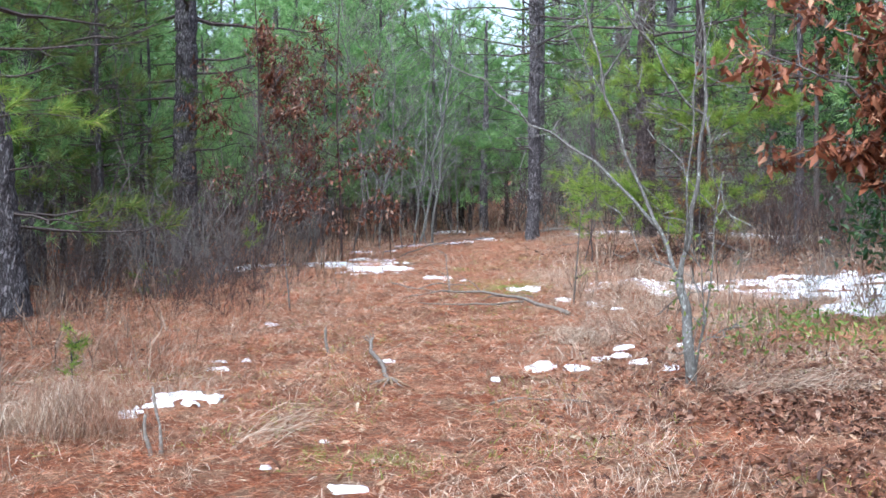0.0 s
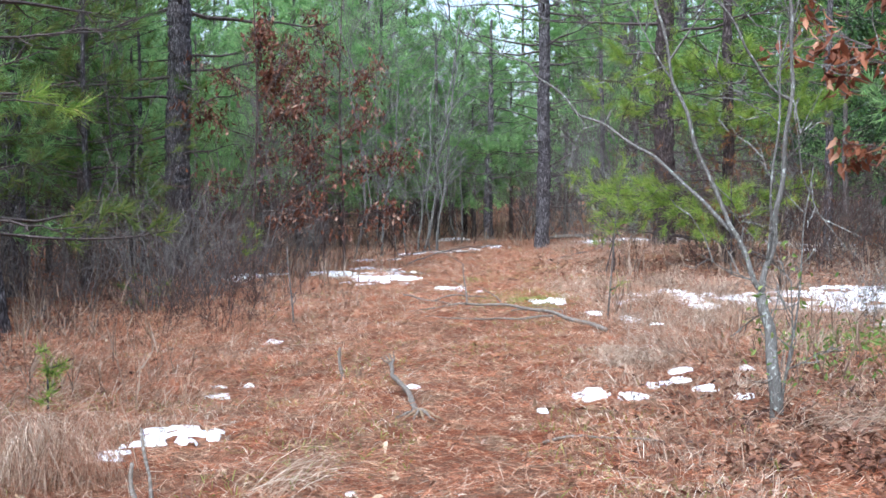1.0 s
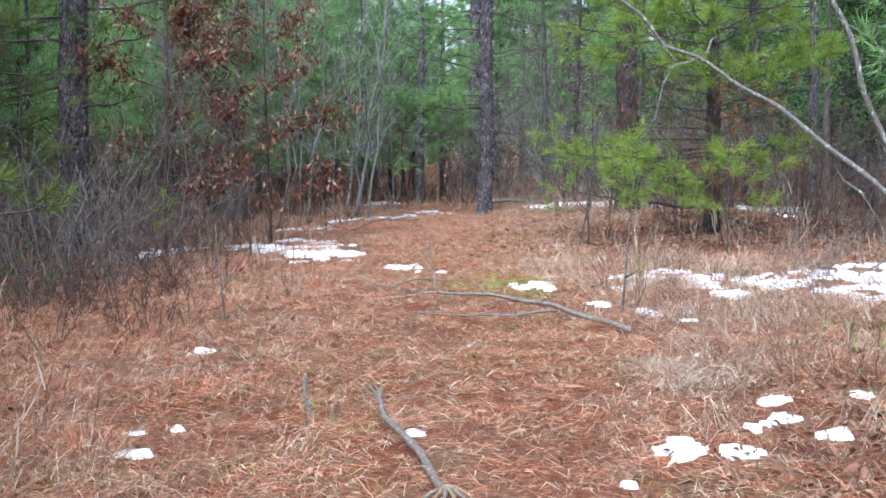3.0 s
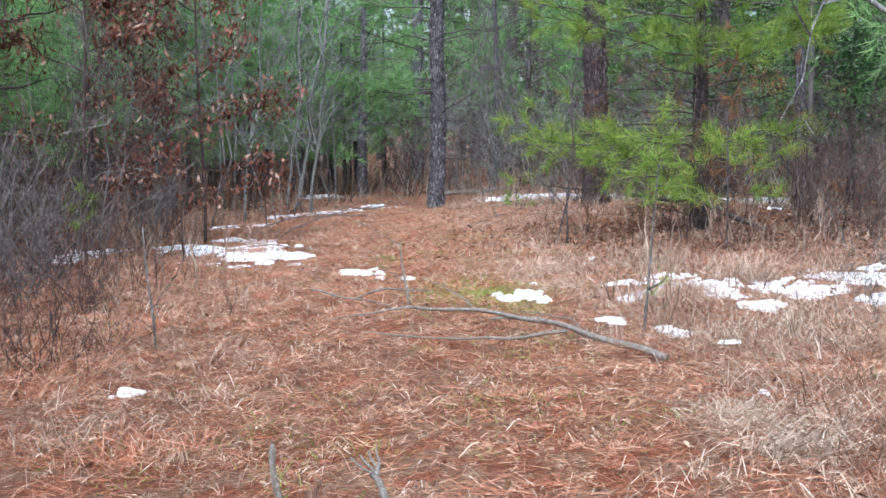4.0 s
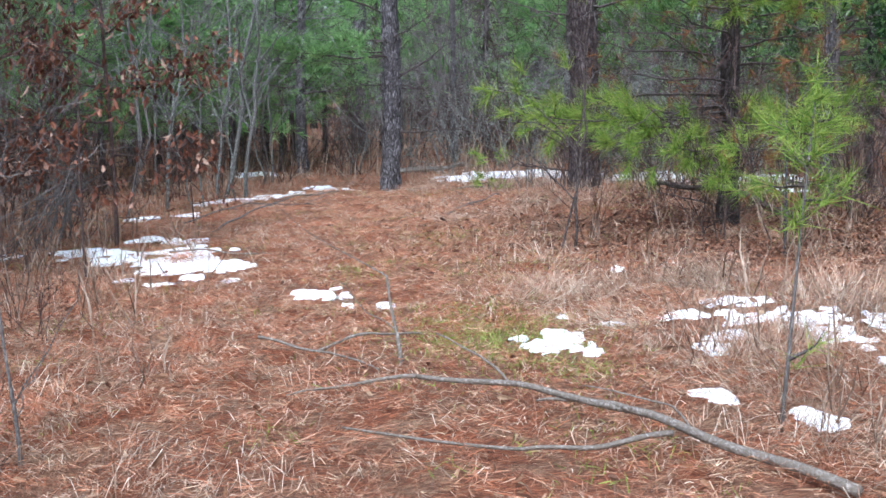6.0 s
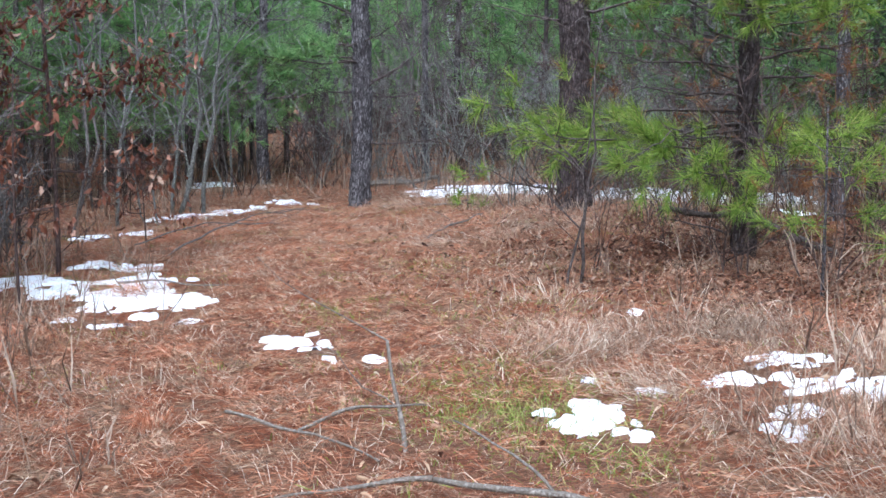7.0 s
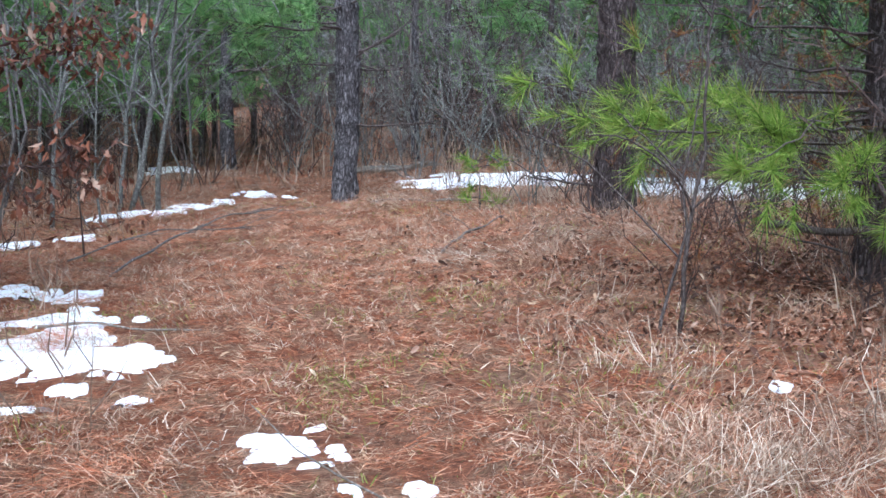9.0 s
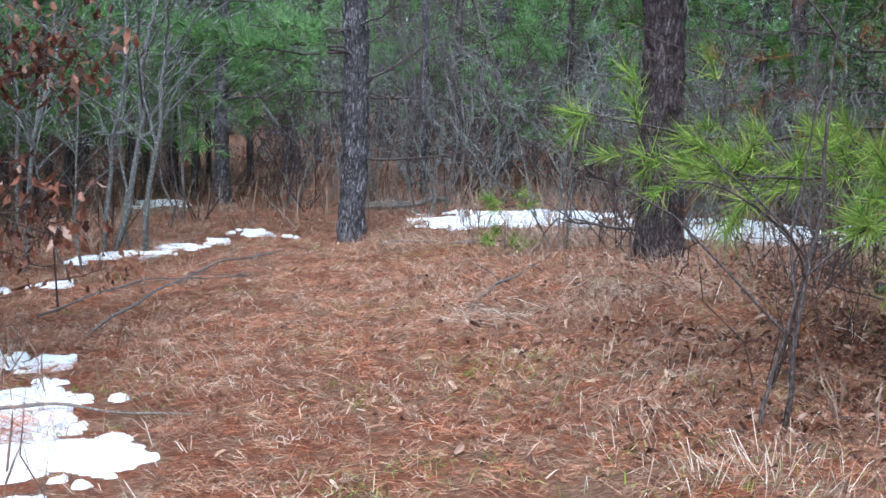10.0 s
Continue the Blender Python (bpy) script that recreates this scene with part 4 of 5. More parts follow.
# thickets of crooked pale twigs between the pines
tangles = [bush("bare_shrub", 4.4 + 0.9 * k, 24.2 + 1.1 * k, 2.3 + 0.3 * k, 6, 0.010, 3, "leafless thicket shrub of crooked pale grey twigs", "thicket shrubs", PALE_BARK, 0.4, 0.9, 0.12, 3) for k in range(3)]
spots = [(3.6, 12.6, 0.32), (3.1, 13.3, 0.28), (4.0, 13.6, 0.35), (3.4, 11.6, 0.25), (2.7, 12.4, 0.22), (4.3, 12.4, 0.35), (3.3, 23.6, 0.8), (4.4, 23.2, 0.8), (5.2, 22.6, 0.75), (6.3, 22.3, 0.8), (7.2, 21.6, 0.8), (3.9, 24.6, 0.9), (5.6, 25.2, 1.0), (6.8, 24.4, 1.0), (8.0, 25.6, 1.1), (2.6, 28.3, 1.0), (4.0, 28.0, 1.1), (6.4, 28.6, 1.2), (1.9, 29.9, 0.9), (9.0, 29.0, 1.2), (6.9, 20.4, 0.6), (6.4, 19.6, 0.5), (3.0, 26.9, 0.7), (4.4, 33.5, 1.2)]
scatter(tangles, spots, 4)
spots = [(-3.1, 20.6, 0.6), (-2.2, 19.9, 0.5), (-2.5, 18.2, 0.5), (0.1, 27.5, 0.5), (2.9, 27.3, 0.6), (3.3, 27.6, 0.7)]
while len(spots) < 11:
    y = rnd.uniform(18, 45)
    x = rnd.uniform(-3 - y * 0.2, 5 + y * 0.3)
    if not broom(x, y, 0.3):
        spots.append((x, y, rnd.uniform(0.55, 1.1)))
scatter(saplings, spots, 3)

# standing dead weeds, thickest along the edges
g = Geo()
for k in range(400):
    y = rnd.uniform(8, 30)
    x = rnd.uniform(-5.5, 6.5)
    c = -0.3 + 0.085 * (y - 8)
    if abs(x - c) < 1.25 + 0.5 * rnd.random() or fbm(np.array(x / 1.5), np.array(y / 1.5), 31) < 0.4:
        continue
    for q in range(5):
        p = np.array([x + rnd.gauss(0, 0.09), y + rnd.gauss(0, 0.09), 0])
        p[2] = on(p[0], p[1]) - 0.02
        d = np.array([rnd.gauss(0, 0.22), rnd.gauss(0, 0.22), 1.0])
        twigs(g, p, d / np.linalg.norm(d), rnd.uniform(0.2, 0.55), 0.0026, 1, 3, 0.4, 0.5, 5)
stuff("dead_weeds", g, WEED, "dry brown weed stalks standing along the edges", "weed")


# pale lichen-covered sapling at the edge of the way
def lichen_sapling(x, y):
    base = thing("lichen_sapling", x, y, "leafless multi-stemmed sapling with pale lichen-spotted bark", "tree")
    runs = (  # each stem: points (across, along, up) and two radii
        ([(0, 0, -0.1), (0.0, 0.02, 0.25), (-0.02, 0.1, 0.51), (-0.04, 0.18, 0.66)], 0.042, 0.030),
        ([(-0.04, 0.18, 0.66), (-0.08, 0.2, 0.77), (-0.15, 0.26, 0.97), (-0.2, 0.3, 1.06), (-0.36, 0.33, 1.45), (-0.45, 0.35, 1.71), (-0.52, 0.36, 1.93), (-0.6, 0.38, 2.33), (-0.68, 0.42, 2.75), (-0.7, 0.5, 3.2)], 0.021, 0.007),
        ([(-0.15, 0.26, 0.97), (-0.3, 0.55, 1.18), (-0.5, 0.85, 1.41), (-0.76, 0.96, 1.59), (-0.95, 1.0, 1.69), (-1.14, 1.02, 1.88), (-1.27, 1.05, 1.99), (-1.5, 1.1, 2.1), (-1.68, 1.15, 2.2)], 0.016, 0.004),
        ([(-0.04, 0.18, 0.66), (0.01, 0.17, 0.9), (0.04, 0.17, 1.13), (0.07, 0.17, 1.34), (0.1, 0.17, 1.7), (0.115, 0.17, 1.98), (0.08, 0.18, 2.3), (0.06, 0.2, 2.7), (0.08, 0.2, 3.2)], 0.024, 0.007),
        ([(0.1, 0.17, 1.7), (-0.08, 0.1, 1.83), (-0.19, 0.06, 2.04), (-0.36, 0.02, 2.25), (-0.5, 0.0, 2.45), (-0.62, 0.0, 2.7)], 0.012, 0.005),
        ([(0.0, 0.17, 0.85), (-0.02, 0.1, 1.15), (-0.0, 0.05, 1.5), (0.02, 0.05, 1.9), (0.1, 0.0, 2.3)], 0.012, 0.004),
        ([(-0.52, 0.36, 1.93), (-0.35, 0.3, 2.2), (-0.22, 0.3, 2.6)], 0.010, 0.003),
        ([(-0.45, 0.35, 1.71), (-0.62, 0.5, 2.1), (-0.9, 0.6, 2.6)], 0.008, 0.003),
        ([(0.0, 0.0, -0.05), (0.1, 0.05, 0.4), (0.16, 0.1, 0.95), (0.2, 0.1, 1.35)], 0.010, 0.004),
        ([(0.02, 0.03, -0.05), (0.06, -0.05, 0.35), (0.05, -0.1, 0.75)], 0.008, 0.004),
    )
    for k, (pts, r0, r1) in enumerate(runs):
        g = Geo()
        p = np.array(pts, float)
        t = np.linspace(0, len(p) - 1, len(p) * 5)
        q = np.stack([np.interp(t, range(len(p)), p[:, i]) for i in range(3)], -1)
        q += np.stack([np.sin(t * 4.1 + k), np.cos(t * 3.3 + k), np.sin(t * 5 + 2 * k)], -1) * 0.009
        g.tube(q, np.linspace(r0, r1, len(q)) * (0.74 if k else 0.9), 9)
        if k:
            for j in range(5):
                c = q[int(RNG.uniform(0.35, 0.98) * len(q))]
                gt = Geo()
                twigs(gt, c, rvec(1, 0.8)[0], RNG.uniform(0.25, 0.6), 0.0035, 2, 4, 0.5, 0.2, 2)
                tagged(part("twig", gt, LICHEN_BARK, base), kind="stuff")
        part("stem" if k else "trunk", g, LICHEN_BARK, base, smooth=True)
    g = Geo()
    n = 60
    at = np.stack([RNG.normal(0.02, 0.12, n), RNG.normal(-0.1, 0.12, n), RNG.uniform(0.2, 1.0, n)], -1)
    g.leaves(at, rvec(n), rvec(n, 1), RNG.uniform(0.03, 0.05, n), OVAL_OUTLINE)
    part("vine", g, GREEN_LEAF, base, "small yellow-green vine leaves")


lichen_sapling(1.61, 7.9)


def oak(x, y, h, r, label, boughs, leaves_each, seed, leaf=0.11, bark=None, leaf_mat=None, twig_count=9, loose=0.07, bare=0):
    """A small oak that keeps its dead brown leaves; boughs as (height, dx, dy, dz, leafiness)."""
    base = thing("oak_sapling", x, y, label, "tree")
    g = Geo()
    z = np.linspace(-0.1, h, 14)
    stem = np.stack([0.03 * np.sin(z * 1.4 + seed), 0.03 * np.cos(z * 1.1 + seed), z], -1)
    g.tube(stem, np.linspace(r, r * 0.25, 14), 9)
    part("trunk", g, bark or TWIG_RED, base, smooth=True)
    gb, gl = Geo(), Geo()
    for z0, dx, dy, dz, amount in boughs:
        s = np.array([np.interp(z0, z, stem[:, 0]), np.interp(z0, z, stem[:, 1]), z0])
        p = wiggle(s, s + np.array([dx, dy, dz]), 8, 0.2)
        size = np.linalg.norm(p[-1] - p[0])
        gb.tube(p, np.linspace(r * 0.5, r * 0.15, 8), 5, False)
        for q in range(twig_count + bare):
            c = p[int(RNG.integers(2, 8))]
            e = c + (rvec(1, 0.1)[0] + (p[-1] - p[0]) / size * 0.6) * size * RNG.uniform(0.12, 0.4)
            tw = wiggle(c, e, 5, 0.25)
            gb.tube(tw, np.linspace(r * 0.18, r * 0.08, 5), 3, False)
            n = int(leaves_each * amount * RNG.uniform(0.4, 1.5))
            if n < 1 or q >= twig_count:
                continue
            at = tw[RNG.integers(2, 5, n)] + RNG.normal(size=(n, 3)) * loose
            hang = rvec(n) * 0.5 + [0, 0, -0.9]
            gl.leaves(at, hang, rvec(n, 0.3), RNG.uniform(0.6, 1.2, n) * leaf, OAK_OUTLINE, 1.1)
    tagged(part("branchwork", gb, bark or TWIG_RED, base), kind="stuff")
    part("foliage", gl, leaf_mat or OAK_LEAF, base, "dry lobed reddish-brown leaves")
    return base


oak(-1.62, 20.2, 4.6, 0.022, "young oak holding rusty brown dead leaves beside snow",
    [(1.2, -0.9, -0.3, 0.15, 0.8), (1.4, 0.8, 0.1, 0.3, 1), (1.7, -1.1, 0.1, 0.3, 1.2), (2.0, 0.5, -0.4, 0.4, 1), (2.2, -0.8, -0.3, 0.6, 1.4),
     (2.6, 0.5, 0.2, 0.4, 0.9), (2.7, -0.6, 0.1, 0.5, 1.2), (3.2, -0.3, -0.2, 0.5, 0.8), (0.9, 0.7, -0.3, 0.1, 0.6), (1.5, -0.5, -0.7, 0.2, 1)], 22, 1, 0.06, twig_count=13, loose=0.075, bare=6)
oak(-2.75, 19.0, 4.4, 0.022, "young oak with clusters of brown leaves beside a pine",
    [(1.0, 0.8, -0.3, 0.1, 0.8), (1.3, -0.7, -0.2, 0.1, 0.5), (1.7, 0.9, 0.2, 0.2, 1.3), (2.0, -0.8, -0.4, 0.4, 1), (2.2, 0.7, -0.2, 0.4, 1.5), (2.5, 0.3, 0.2, 0.5, 1.6),
     (2.8, 0.5, -0.2, 0.5, 1.8), (3.0, 0.1, 0.3, 0.7, 1.6), (2.6, -0.7, 0.3, 0.5, 0.8), (0.8, 0.6, 0.2, 0.1, 0.5)], 22, 4, 0.06, twig_count=13, loose=0.075, bare=6)
oak(3.65, 9.9, 4.4, 0.035, "oak at the edge with large drooping russet leaves",
    [(1.75, -1.25, -0.05, 0.45, 0.8), (1.9, -0.9, 0.0, 0.2, 1.0), (2.2, -0.8, 0.0, 0.35, 1.0), (1.4, -0.75, 0.2, 0.1, 1.2), (1.3, -0.45, -0.1, 0.25, 1.0), (2.45, -0.6, 0.2, 0.6, 1.2), (2.6, 0.6, 0.3, 0.6, 1.0), (1.9, 0.8, 0.1, 0.5, 1.0), (2.1, -0.3, -0.5, 0.3, 1.0), (1.6, -0.3, -0.2, 0.3, 1.3), (2.3, 0.2, -0.3, 0.2, 1.3)], 20, 7, 0.085, TWIG, RUSSET_LEAF, 8, 0.05, 4)
oak(-0.9, 22.3, 0.8, 0.01, "low oak sprout with a few curled brown leaves", [(0.25, 0.4, 0, 0.1, 1), (0.35, -0.4, 0.1, 0.1, 1), (0.5, 0.2, -0.2, 0.2, 1)], 4, 9, 0.06)
oak(-1.7, 18.3, 1.7, 0.014, "thin oak sprout with withered leaves", [(0.7, 0.4, 0, 0.1, 0.6), (1.0, -0.4, 0.1, 0.2, 0.6), (1.2, 0.3, -0.2, 0.2, 0.6)], 6, 10, 0.062)


def evergreen(x, y, h, reach, label, n, leaf=0.075):
    base = thing("evergreen_tree", x, y, label, "tree")
    g, gl = Geo(), Geo()
    g.tube(wiggle((0, 0, -0.1), (0, 0, h), 8, 0.05), np.linspace(0.06, 0.01, 8), 8)
    for i in range(46):
        z = RNG.uniform(0.12, 1) * h
        a = RNG.uniform(0, 6.28)
        l = reach * (1.1 - 0.8 * z / h) * RNG.uniform(0.5, 1)
        p = wiggle((0, 0, z), (math.cos(a) * l, math.sin(a) * l, z + 0.25 * l), 6, 0.2)
        g.tube(p, np.linspace(0.014, 0.004, 6), 3, False)
        k = n // 46
        at = p[RNG.integers(2, 6, k)] + RNG.normal(size=(k, 3)) * 0.13
        gl.leaves(at, rvec(k), rvec(k, 0.8), RNG.uniform(0.7, 1.3, k) * leaf, OVAL_OUTLINE)
    part("trunk", g, TWIG, base, smooth=True)
    part("crown", gl, DARK_LEAF, base)


evergreen(4.5, 11.4, 3.8, 1.1, "broad-leaved evergreen with dark glossy leaves behind a russet oak", 5200, 0.085)
evergreen(6.5, 21.7, 5.6, 1.7, "broad-leaved evergreen with glossy dark green leaves", 8000)
evergreen(5.0, 33.0, 2.0, 1.0, "low evergreen bush with dark glossy leaves", 1500, 0.06)


# low green trailing plants by the snow
g = Geo()
for cx, cy, k, sp in ((2.9, 10.2, 420, 0.45), (3.3, 8.9, 300, 0.4), (2.4, 9.2, 120, 0.25)):
    at = np.stack([RNG.normal(cx, sp, k), RNG.normal(cy, sp, k), np.zeros(k)], -1)
    at[:, 2] = ground_z(at[:, 0], at[:, 1]) + RNG.uniform(0.02, 0.22, k)
    g.leaves(at, rvec(k), rvec(k, 1.5), RNG.uniform(0.03, 0.06, k), OVAL_OUTLINE)
stuff("ground_cover", g, GREEN_LEAF, "low trailing plants with small green leaves", "plant")


# ---- fallen wood ----
def fallen_branch():
    base = thing("fallen_branch", 1.2, 11.8, "long grey fallen branch with forked side limbs lying across pine straw", "branch")
    o = np.array([1.2, 11.8, on(1.2, 11.8)])

    def line(pts, r0, r1, name, sides=10):
        p = np.array(pts, float)
        t = np.linspace(0, len(p) - 1, len(p) * 6)
        q = np.stack([np.interp(t, range(len(p)), p[:, i]) for i in range(3)], -1)
        q += np.stack([np.sin(t * 3.7), np.cos(t * 2.9), np.sin(t * 4.6)], -1) * 0.006
        ends = ground_z(q[[0, -1], 0], q[[0, -1], 1])
        q[:, 2] += np.linspace(ends[0], ends[1], len(q))
        g = Geo()
        g.tube(q - o, np.linspace(r0, r1, len(q)), sides)
        part(name, g, DEAD_WOOD, base, smooth=True)
    line([(1.25, 11.88, 0.04), (1.01, 12.36, 0.08), (0.83, 12.79, 0.1), (0.5, 13.34, 0.1), (0.1, 13.7, 0.08)], 0.021, 0.011, "main_limb")
    line([(0.1, 13.7, 0.08), (-0.2, 13.84, 0.06), (-0.48, 13.92, 0.03)], 0.012, 0.004, "side_limb", 6)
    line([(0.86, 12.53, 0.10), (0.56, 12.5, 0.09), (0.27, 12.56, 0.08), (-0.3, 13.14, 0.05)], 0.013, 0.005, "side_limb", 6)
    line([(0.8, 12.82, 0.1), (0.68, 13.1, 0.09), (0.52, 13.22, 0.06)], 0.013, 0.006, "side_limb", 6)
    line([(0.45, 13.38, 0.1), (0.36, 13.6, 0.2), (0.22, 13.9, 0.24)], 0.007, 0.003, "side_limb", 5)
    line([(0.93, 12.5, 0.1), (0.98, 12.85, 0.13), (0.75, 13.3, 0.1)], 0.006, 0.003, "side_limb", 5)


fallen_branch()


def stick(pts, r0, r1, label, material=None, name="fallen_stick", twig=0):
    p = np.array(pts, float)
    t = np.linspace(0, len(p) - 1, len(p) * 5)
    q = np.stack([np.interp(t, range(len(p)), p[:, i]) for i in range(3)], -1)
    q += np.stack([np.sin(t * 3.1), np.cos(t * 2.3), np.sin(t * 4.1)], -1) * r0 * 0.45
    q[:, 2] += ground_z(q[:, 0], q[:, 1])
    g = Geo()
    o = q[0].copy()
    g.tube(q - o, np.linspace(r0, r1, len(q)) * RNG.uniform(0.8, 1.2, len(q)), 8)
    ob = new(name, g.mesh(name, material or DEAD_WOOD, True))
    ob.location = o
    for k in range(twig):
        c = q[int(RNG.uniform(0.2, 0.95) * len(q))] - o
        d = (q[-1] - q[0]) / np.linalg.norm(q[-1] - q[0]) + RNG.normal(size=3) * [0.6, 0.6, 0.3]
        gt = Geo()
        gt.tube(wiggle(c, c + d / np.linalg.norm(d) * RNG.uniform(0.3, 0.8), 6, 0.25), np.linspace(r1 * 0.7, r1 * 0.2, 6), 4, False)
        part("twig", gt, material or DEAD_WOOD, ob)
    return tagged(ob, label, "stick")


stick([(0.13, 14.3, -0.04), (0.11, 14.4, 0.2), (0.09, 14.5, 0.42)], 0.011, 0.006, "pale dead sapling stem standing in the grass", DEAD_WOOD, "dead_sapling", 2)
stick([(-0.25, 14.75, 0.05), (0.05, 14.85, 0.06), (0.35, 14.95, 0.03)], 0.010, 0.005, "thin pale stick on the straw", DEAD_WOOD)
# broken stick with splintered pale end
stick([(-0.50, 9.8, 0.12), (-0.48, 9.5, 0.08), (-0.40, 9.1, 0.06), (-0.34, 8.7, 0.05), (-0.29, 8.35, 0.04)], 0.013, 0.020, "broken dead stick lying on the pine straw", DEAD_WOOD)
for k in range(4):
    stick([(-0.495, 9.76, 0.11), (-0.52 + 0.015 * k, 9.85, 0.13 + 0.01 * k), (-0.57 + 0.03 * k, 9.95 - 0.02 * k, 0.15 + 0.015 * k)], 0.008, 0.003, "grey split wood splinter at the end of a stick", DEAD_WOOD, "splinter")
for k in range(6):
    a = -2.4 + 0.36 * k
    stick([(-0.29, 8.37, 0.05), (-0.29 + 0.10 * math.cos(a), 8.35 + 0.13 * math.sin(a), 0.045), (-0.29 + 0.17 * math.cos(a), 8.35 + 0.24 * math.sin(a), 0.012)], 0.011, 0.004, "pale split wood splinter at the end of a stick", SPLIT_WOOD if k % 2 else DEAD_WOOD, "splinter")
stick([(-0.83, 9.83, -0.04), (-0.84, 9.85, 0.1), (-0.85, 9.88, 0.24)], 0.018, 0.011, "short broken stub of a sapling standing upright", DEAD_WOOD, "stub")
stick([(-1.40, 6.4, -0.05), (-1.44, 6.45, 0.1), (-1.45, 6.5, 0.2)], 0.013, 0.009, "grey broken stub beside snow", DEAD_WOOD, "stub")
stick([(-1.36, 6.42, -0.05), (-1.38, 6.5, 0.15), (-1.44, 6.62, 0.32)], 0.011, 0.006, "thin grey broken stub", DEAD_WOOD, "stub")
stick([(0.35, 7.55, 0.02), (0.55, 7.6, 0.03), (0.95, 7.5, 0.02)], 0.009, 0.004, "thin stick half hidden in the litter")
stick([(-0.55, 14.9, 0.1), (-0.2, 14.6, 0.05), (0.0, 14.2, 0.02)], 0.008, 0.005, "thin fallen twig on the straw")
stick([(-1.1, 19.4, 0.06), (-0.75, 19.35, 0.05), (-0.2, 19.15, 0.02)], 0.010, 0.005, "pale thin stick beside the snow")
stick([(-0.7, 21.3, 0.05), (-0.2, 22.2, 0.15), (0.35, 23.2, 0.2), (0.9, 23.8, 0.2)], 0.010, 0.005, "thin fallen branch with fine twigs in dead grass", TWIG, "fallen_branch", 9)
stick([(-1.0, 21.8, 0.1), (-0.3, 22.3, 0.2), (0.5, 22.9, 0.12)], 0.008, 0.004, "thin fallen branch with fine twigs in dead grass", TWIG, "fallen_branch", 7)
stick([(2.05, 25.2, 0.04), (2.5, 24.7, 0.05), (2.9, 24.3, 0.03)], 0.018, 0.010, "grey fallen stick near the pine")
stick([(1.75, 21.2, 0.02), (2.1, 21.8, 0.08), (2.6, 22.3, 0.1)], 0.012, 0.006, "thin fallen twig in the grass", TWIG, "fallen_stick", 4)
stick([(2.2, 28.0, 0.08), (2.8, 28.0, 0.08), (3.6, 28.15, 0.07)], 0.03, 0.025, "weathered fallen pole behind the pine", DEAD_WOOD, "fallen_pole")
stick([(2.3, 28.2, 0.1), (2.9, 28.1, 0.1), (3.5, 28.05, 0.09)], 0.028, 0.022, "weathered fallen pole lying on another", DEAD_WOOD, "fallen_pole")
stick([(3.05, 18.65, 0.46), (3.5, 18.62, 0.42), (3.9, 18.7, 0.36), (4.6, 18.62, 0.02)], 0.022, 0.034, "dark fallen log under the young pine", LIMB, "fallen_log")
stick([(-1.55, 13.2, -0.05), (-1.58, 13.22, 0.35), (-1.62, 13.3, 0.75)], 0.010, 0.005, "thin upright dead sapling", TWIG, "dead_sapling", 2)


# ---- snow ----
def snow_patch(cx, cy, w, d, seed, ragged=0.5, label="", thick=0.02):
    """A thin melting crust with a ragged rim and holes."""
    step = max(0.011, min(0.024, min(w, d) / 20))
    ax, ay = np.arange(-w * 0.7, w * 0.7, step), np.arange(-d * 0.7, d * 0.7, step)
    X, Y = np.meshgrid(ax, ay, indexing="ij")
    s = min(0.22, max(0.09, min(w, d) * (0.4 if w < 0.3 else 0.27)))
    wx, wy = X + cx, Y + cy
    field = 1 - np.sqrt((X / (w / 2)) ** 2 + (Y / (d / 2)) ** 2) ** 1.6 - ragged * 0.35 + ragged * 4.6 * (fbm(wx / (1.35 * s), wy / s, seed) - 0.5) + 1.35 * (vnoise(wx / 0.085, wy / 0.06, seed + 4) - 0.5) + 0.75 * (vnoise(wx / 0.04, wy / 0.028, seed + 5) - 0.5)
    h = thick * np.clip(field, 0, 0.6) / 0.6 + 0.006 * vnoise(wx / 0.05, wy / 0.05, seed + 8)
    gz = ground_z(wx, wy)
    Z = np.where(field > 0, gz + 0.014 + h, gz - 0.01)
    keep = field > 0
    n = len(ay)
    cell = keep[:-1, :-1] | keep[1:, :-1] | keep[:-1, 1:] | keep[1:, 1:]
    mark = np.where(cell, np.arange(1, cell.size + 1).reshape(cell.shape), 0)
    for step_on in range(400):
        wide = np.pad(mark, 1)
        far = np.max([wide[1 + a:wide.shape[0] - 1 + a, 1 + b:wide.shape[1] - 1 + b] for a in (-1, 0, 1) for b in (-1, 0, 1)], axis=0)
        far = np.where(cell, far, 0)
        if (far == mark).all():
            break
        mark = far
    z0 = on(cx, cy)
    v = np.stack([X, Y, Z - z0], -1).reshape(-1, 3)
    ids, counts = np.unique(mark[mark > 0], return_counts=True)
    ob = None
    for which in ids[np.argsort(-counts)]:
        a, b = np.nonzero(mark == which)
        if ob and len(a) < 14:
            break
        i = a * n + b
        f = np.concatenate([np.stack([i, i + n, i + n + 1], -1), np.stack([i, i + n + 1, i + 1], -1)])
        used, f = np.unique(f, return_inverse=True)
        g = Geo()
        g.add(v[used], f.reshape(-1, 3))
        if ob:
            part("snow_piece", g, SNOW, ob, smooth=True)
        else:
            ob = new("snow_patch", g.mesh("snow_patch", SNOW, True))
            ob.location = (cx, cy, z0)
    return tagged(ob, label or "small melting patch of white snow on the litter", "snow", "snow patches")


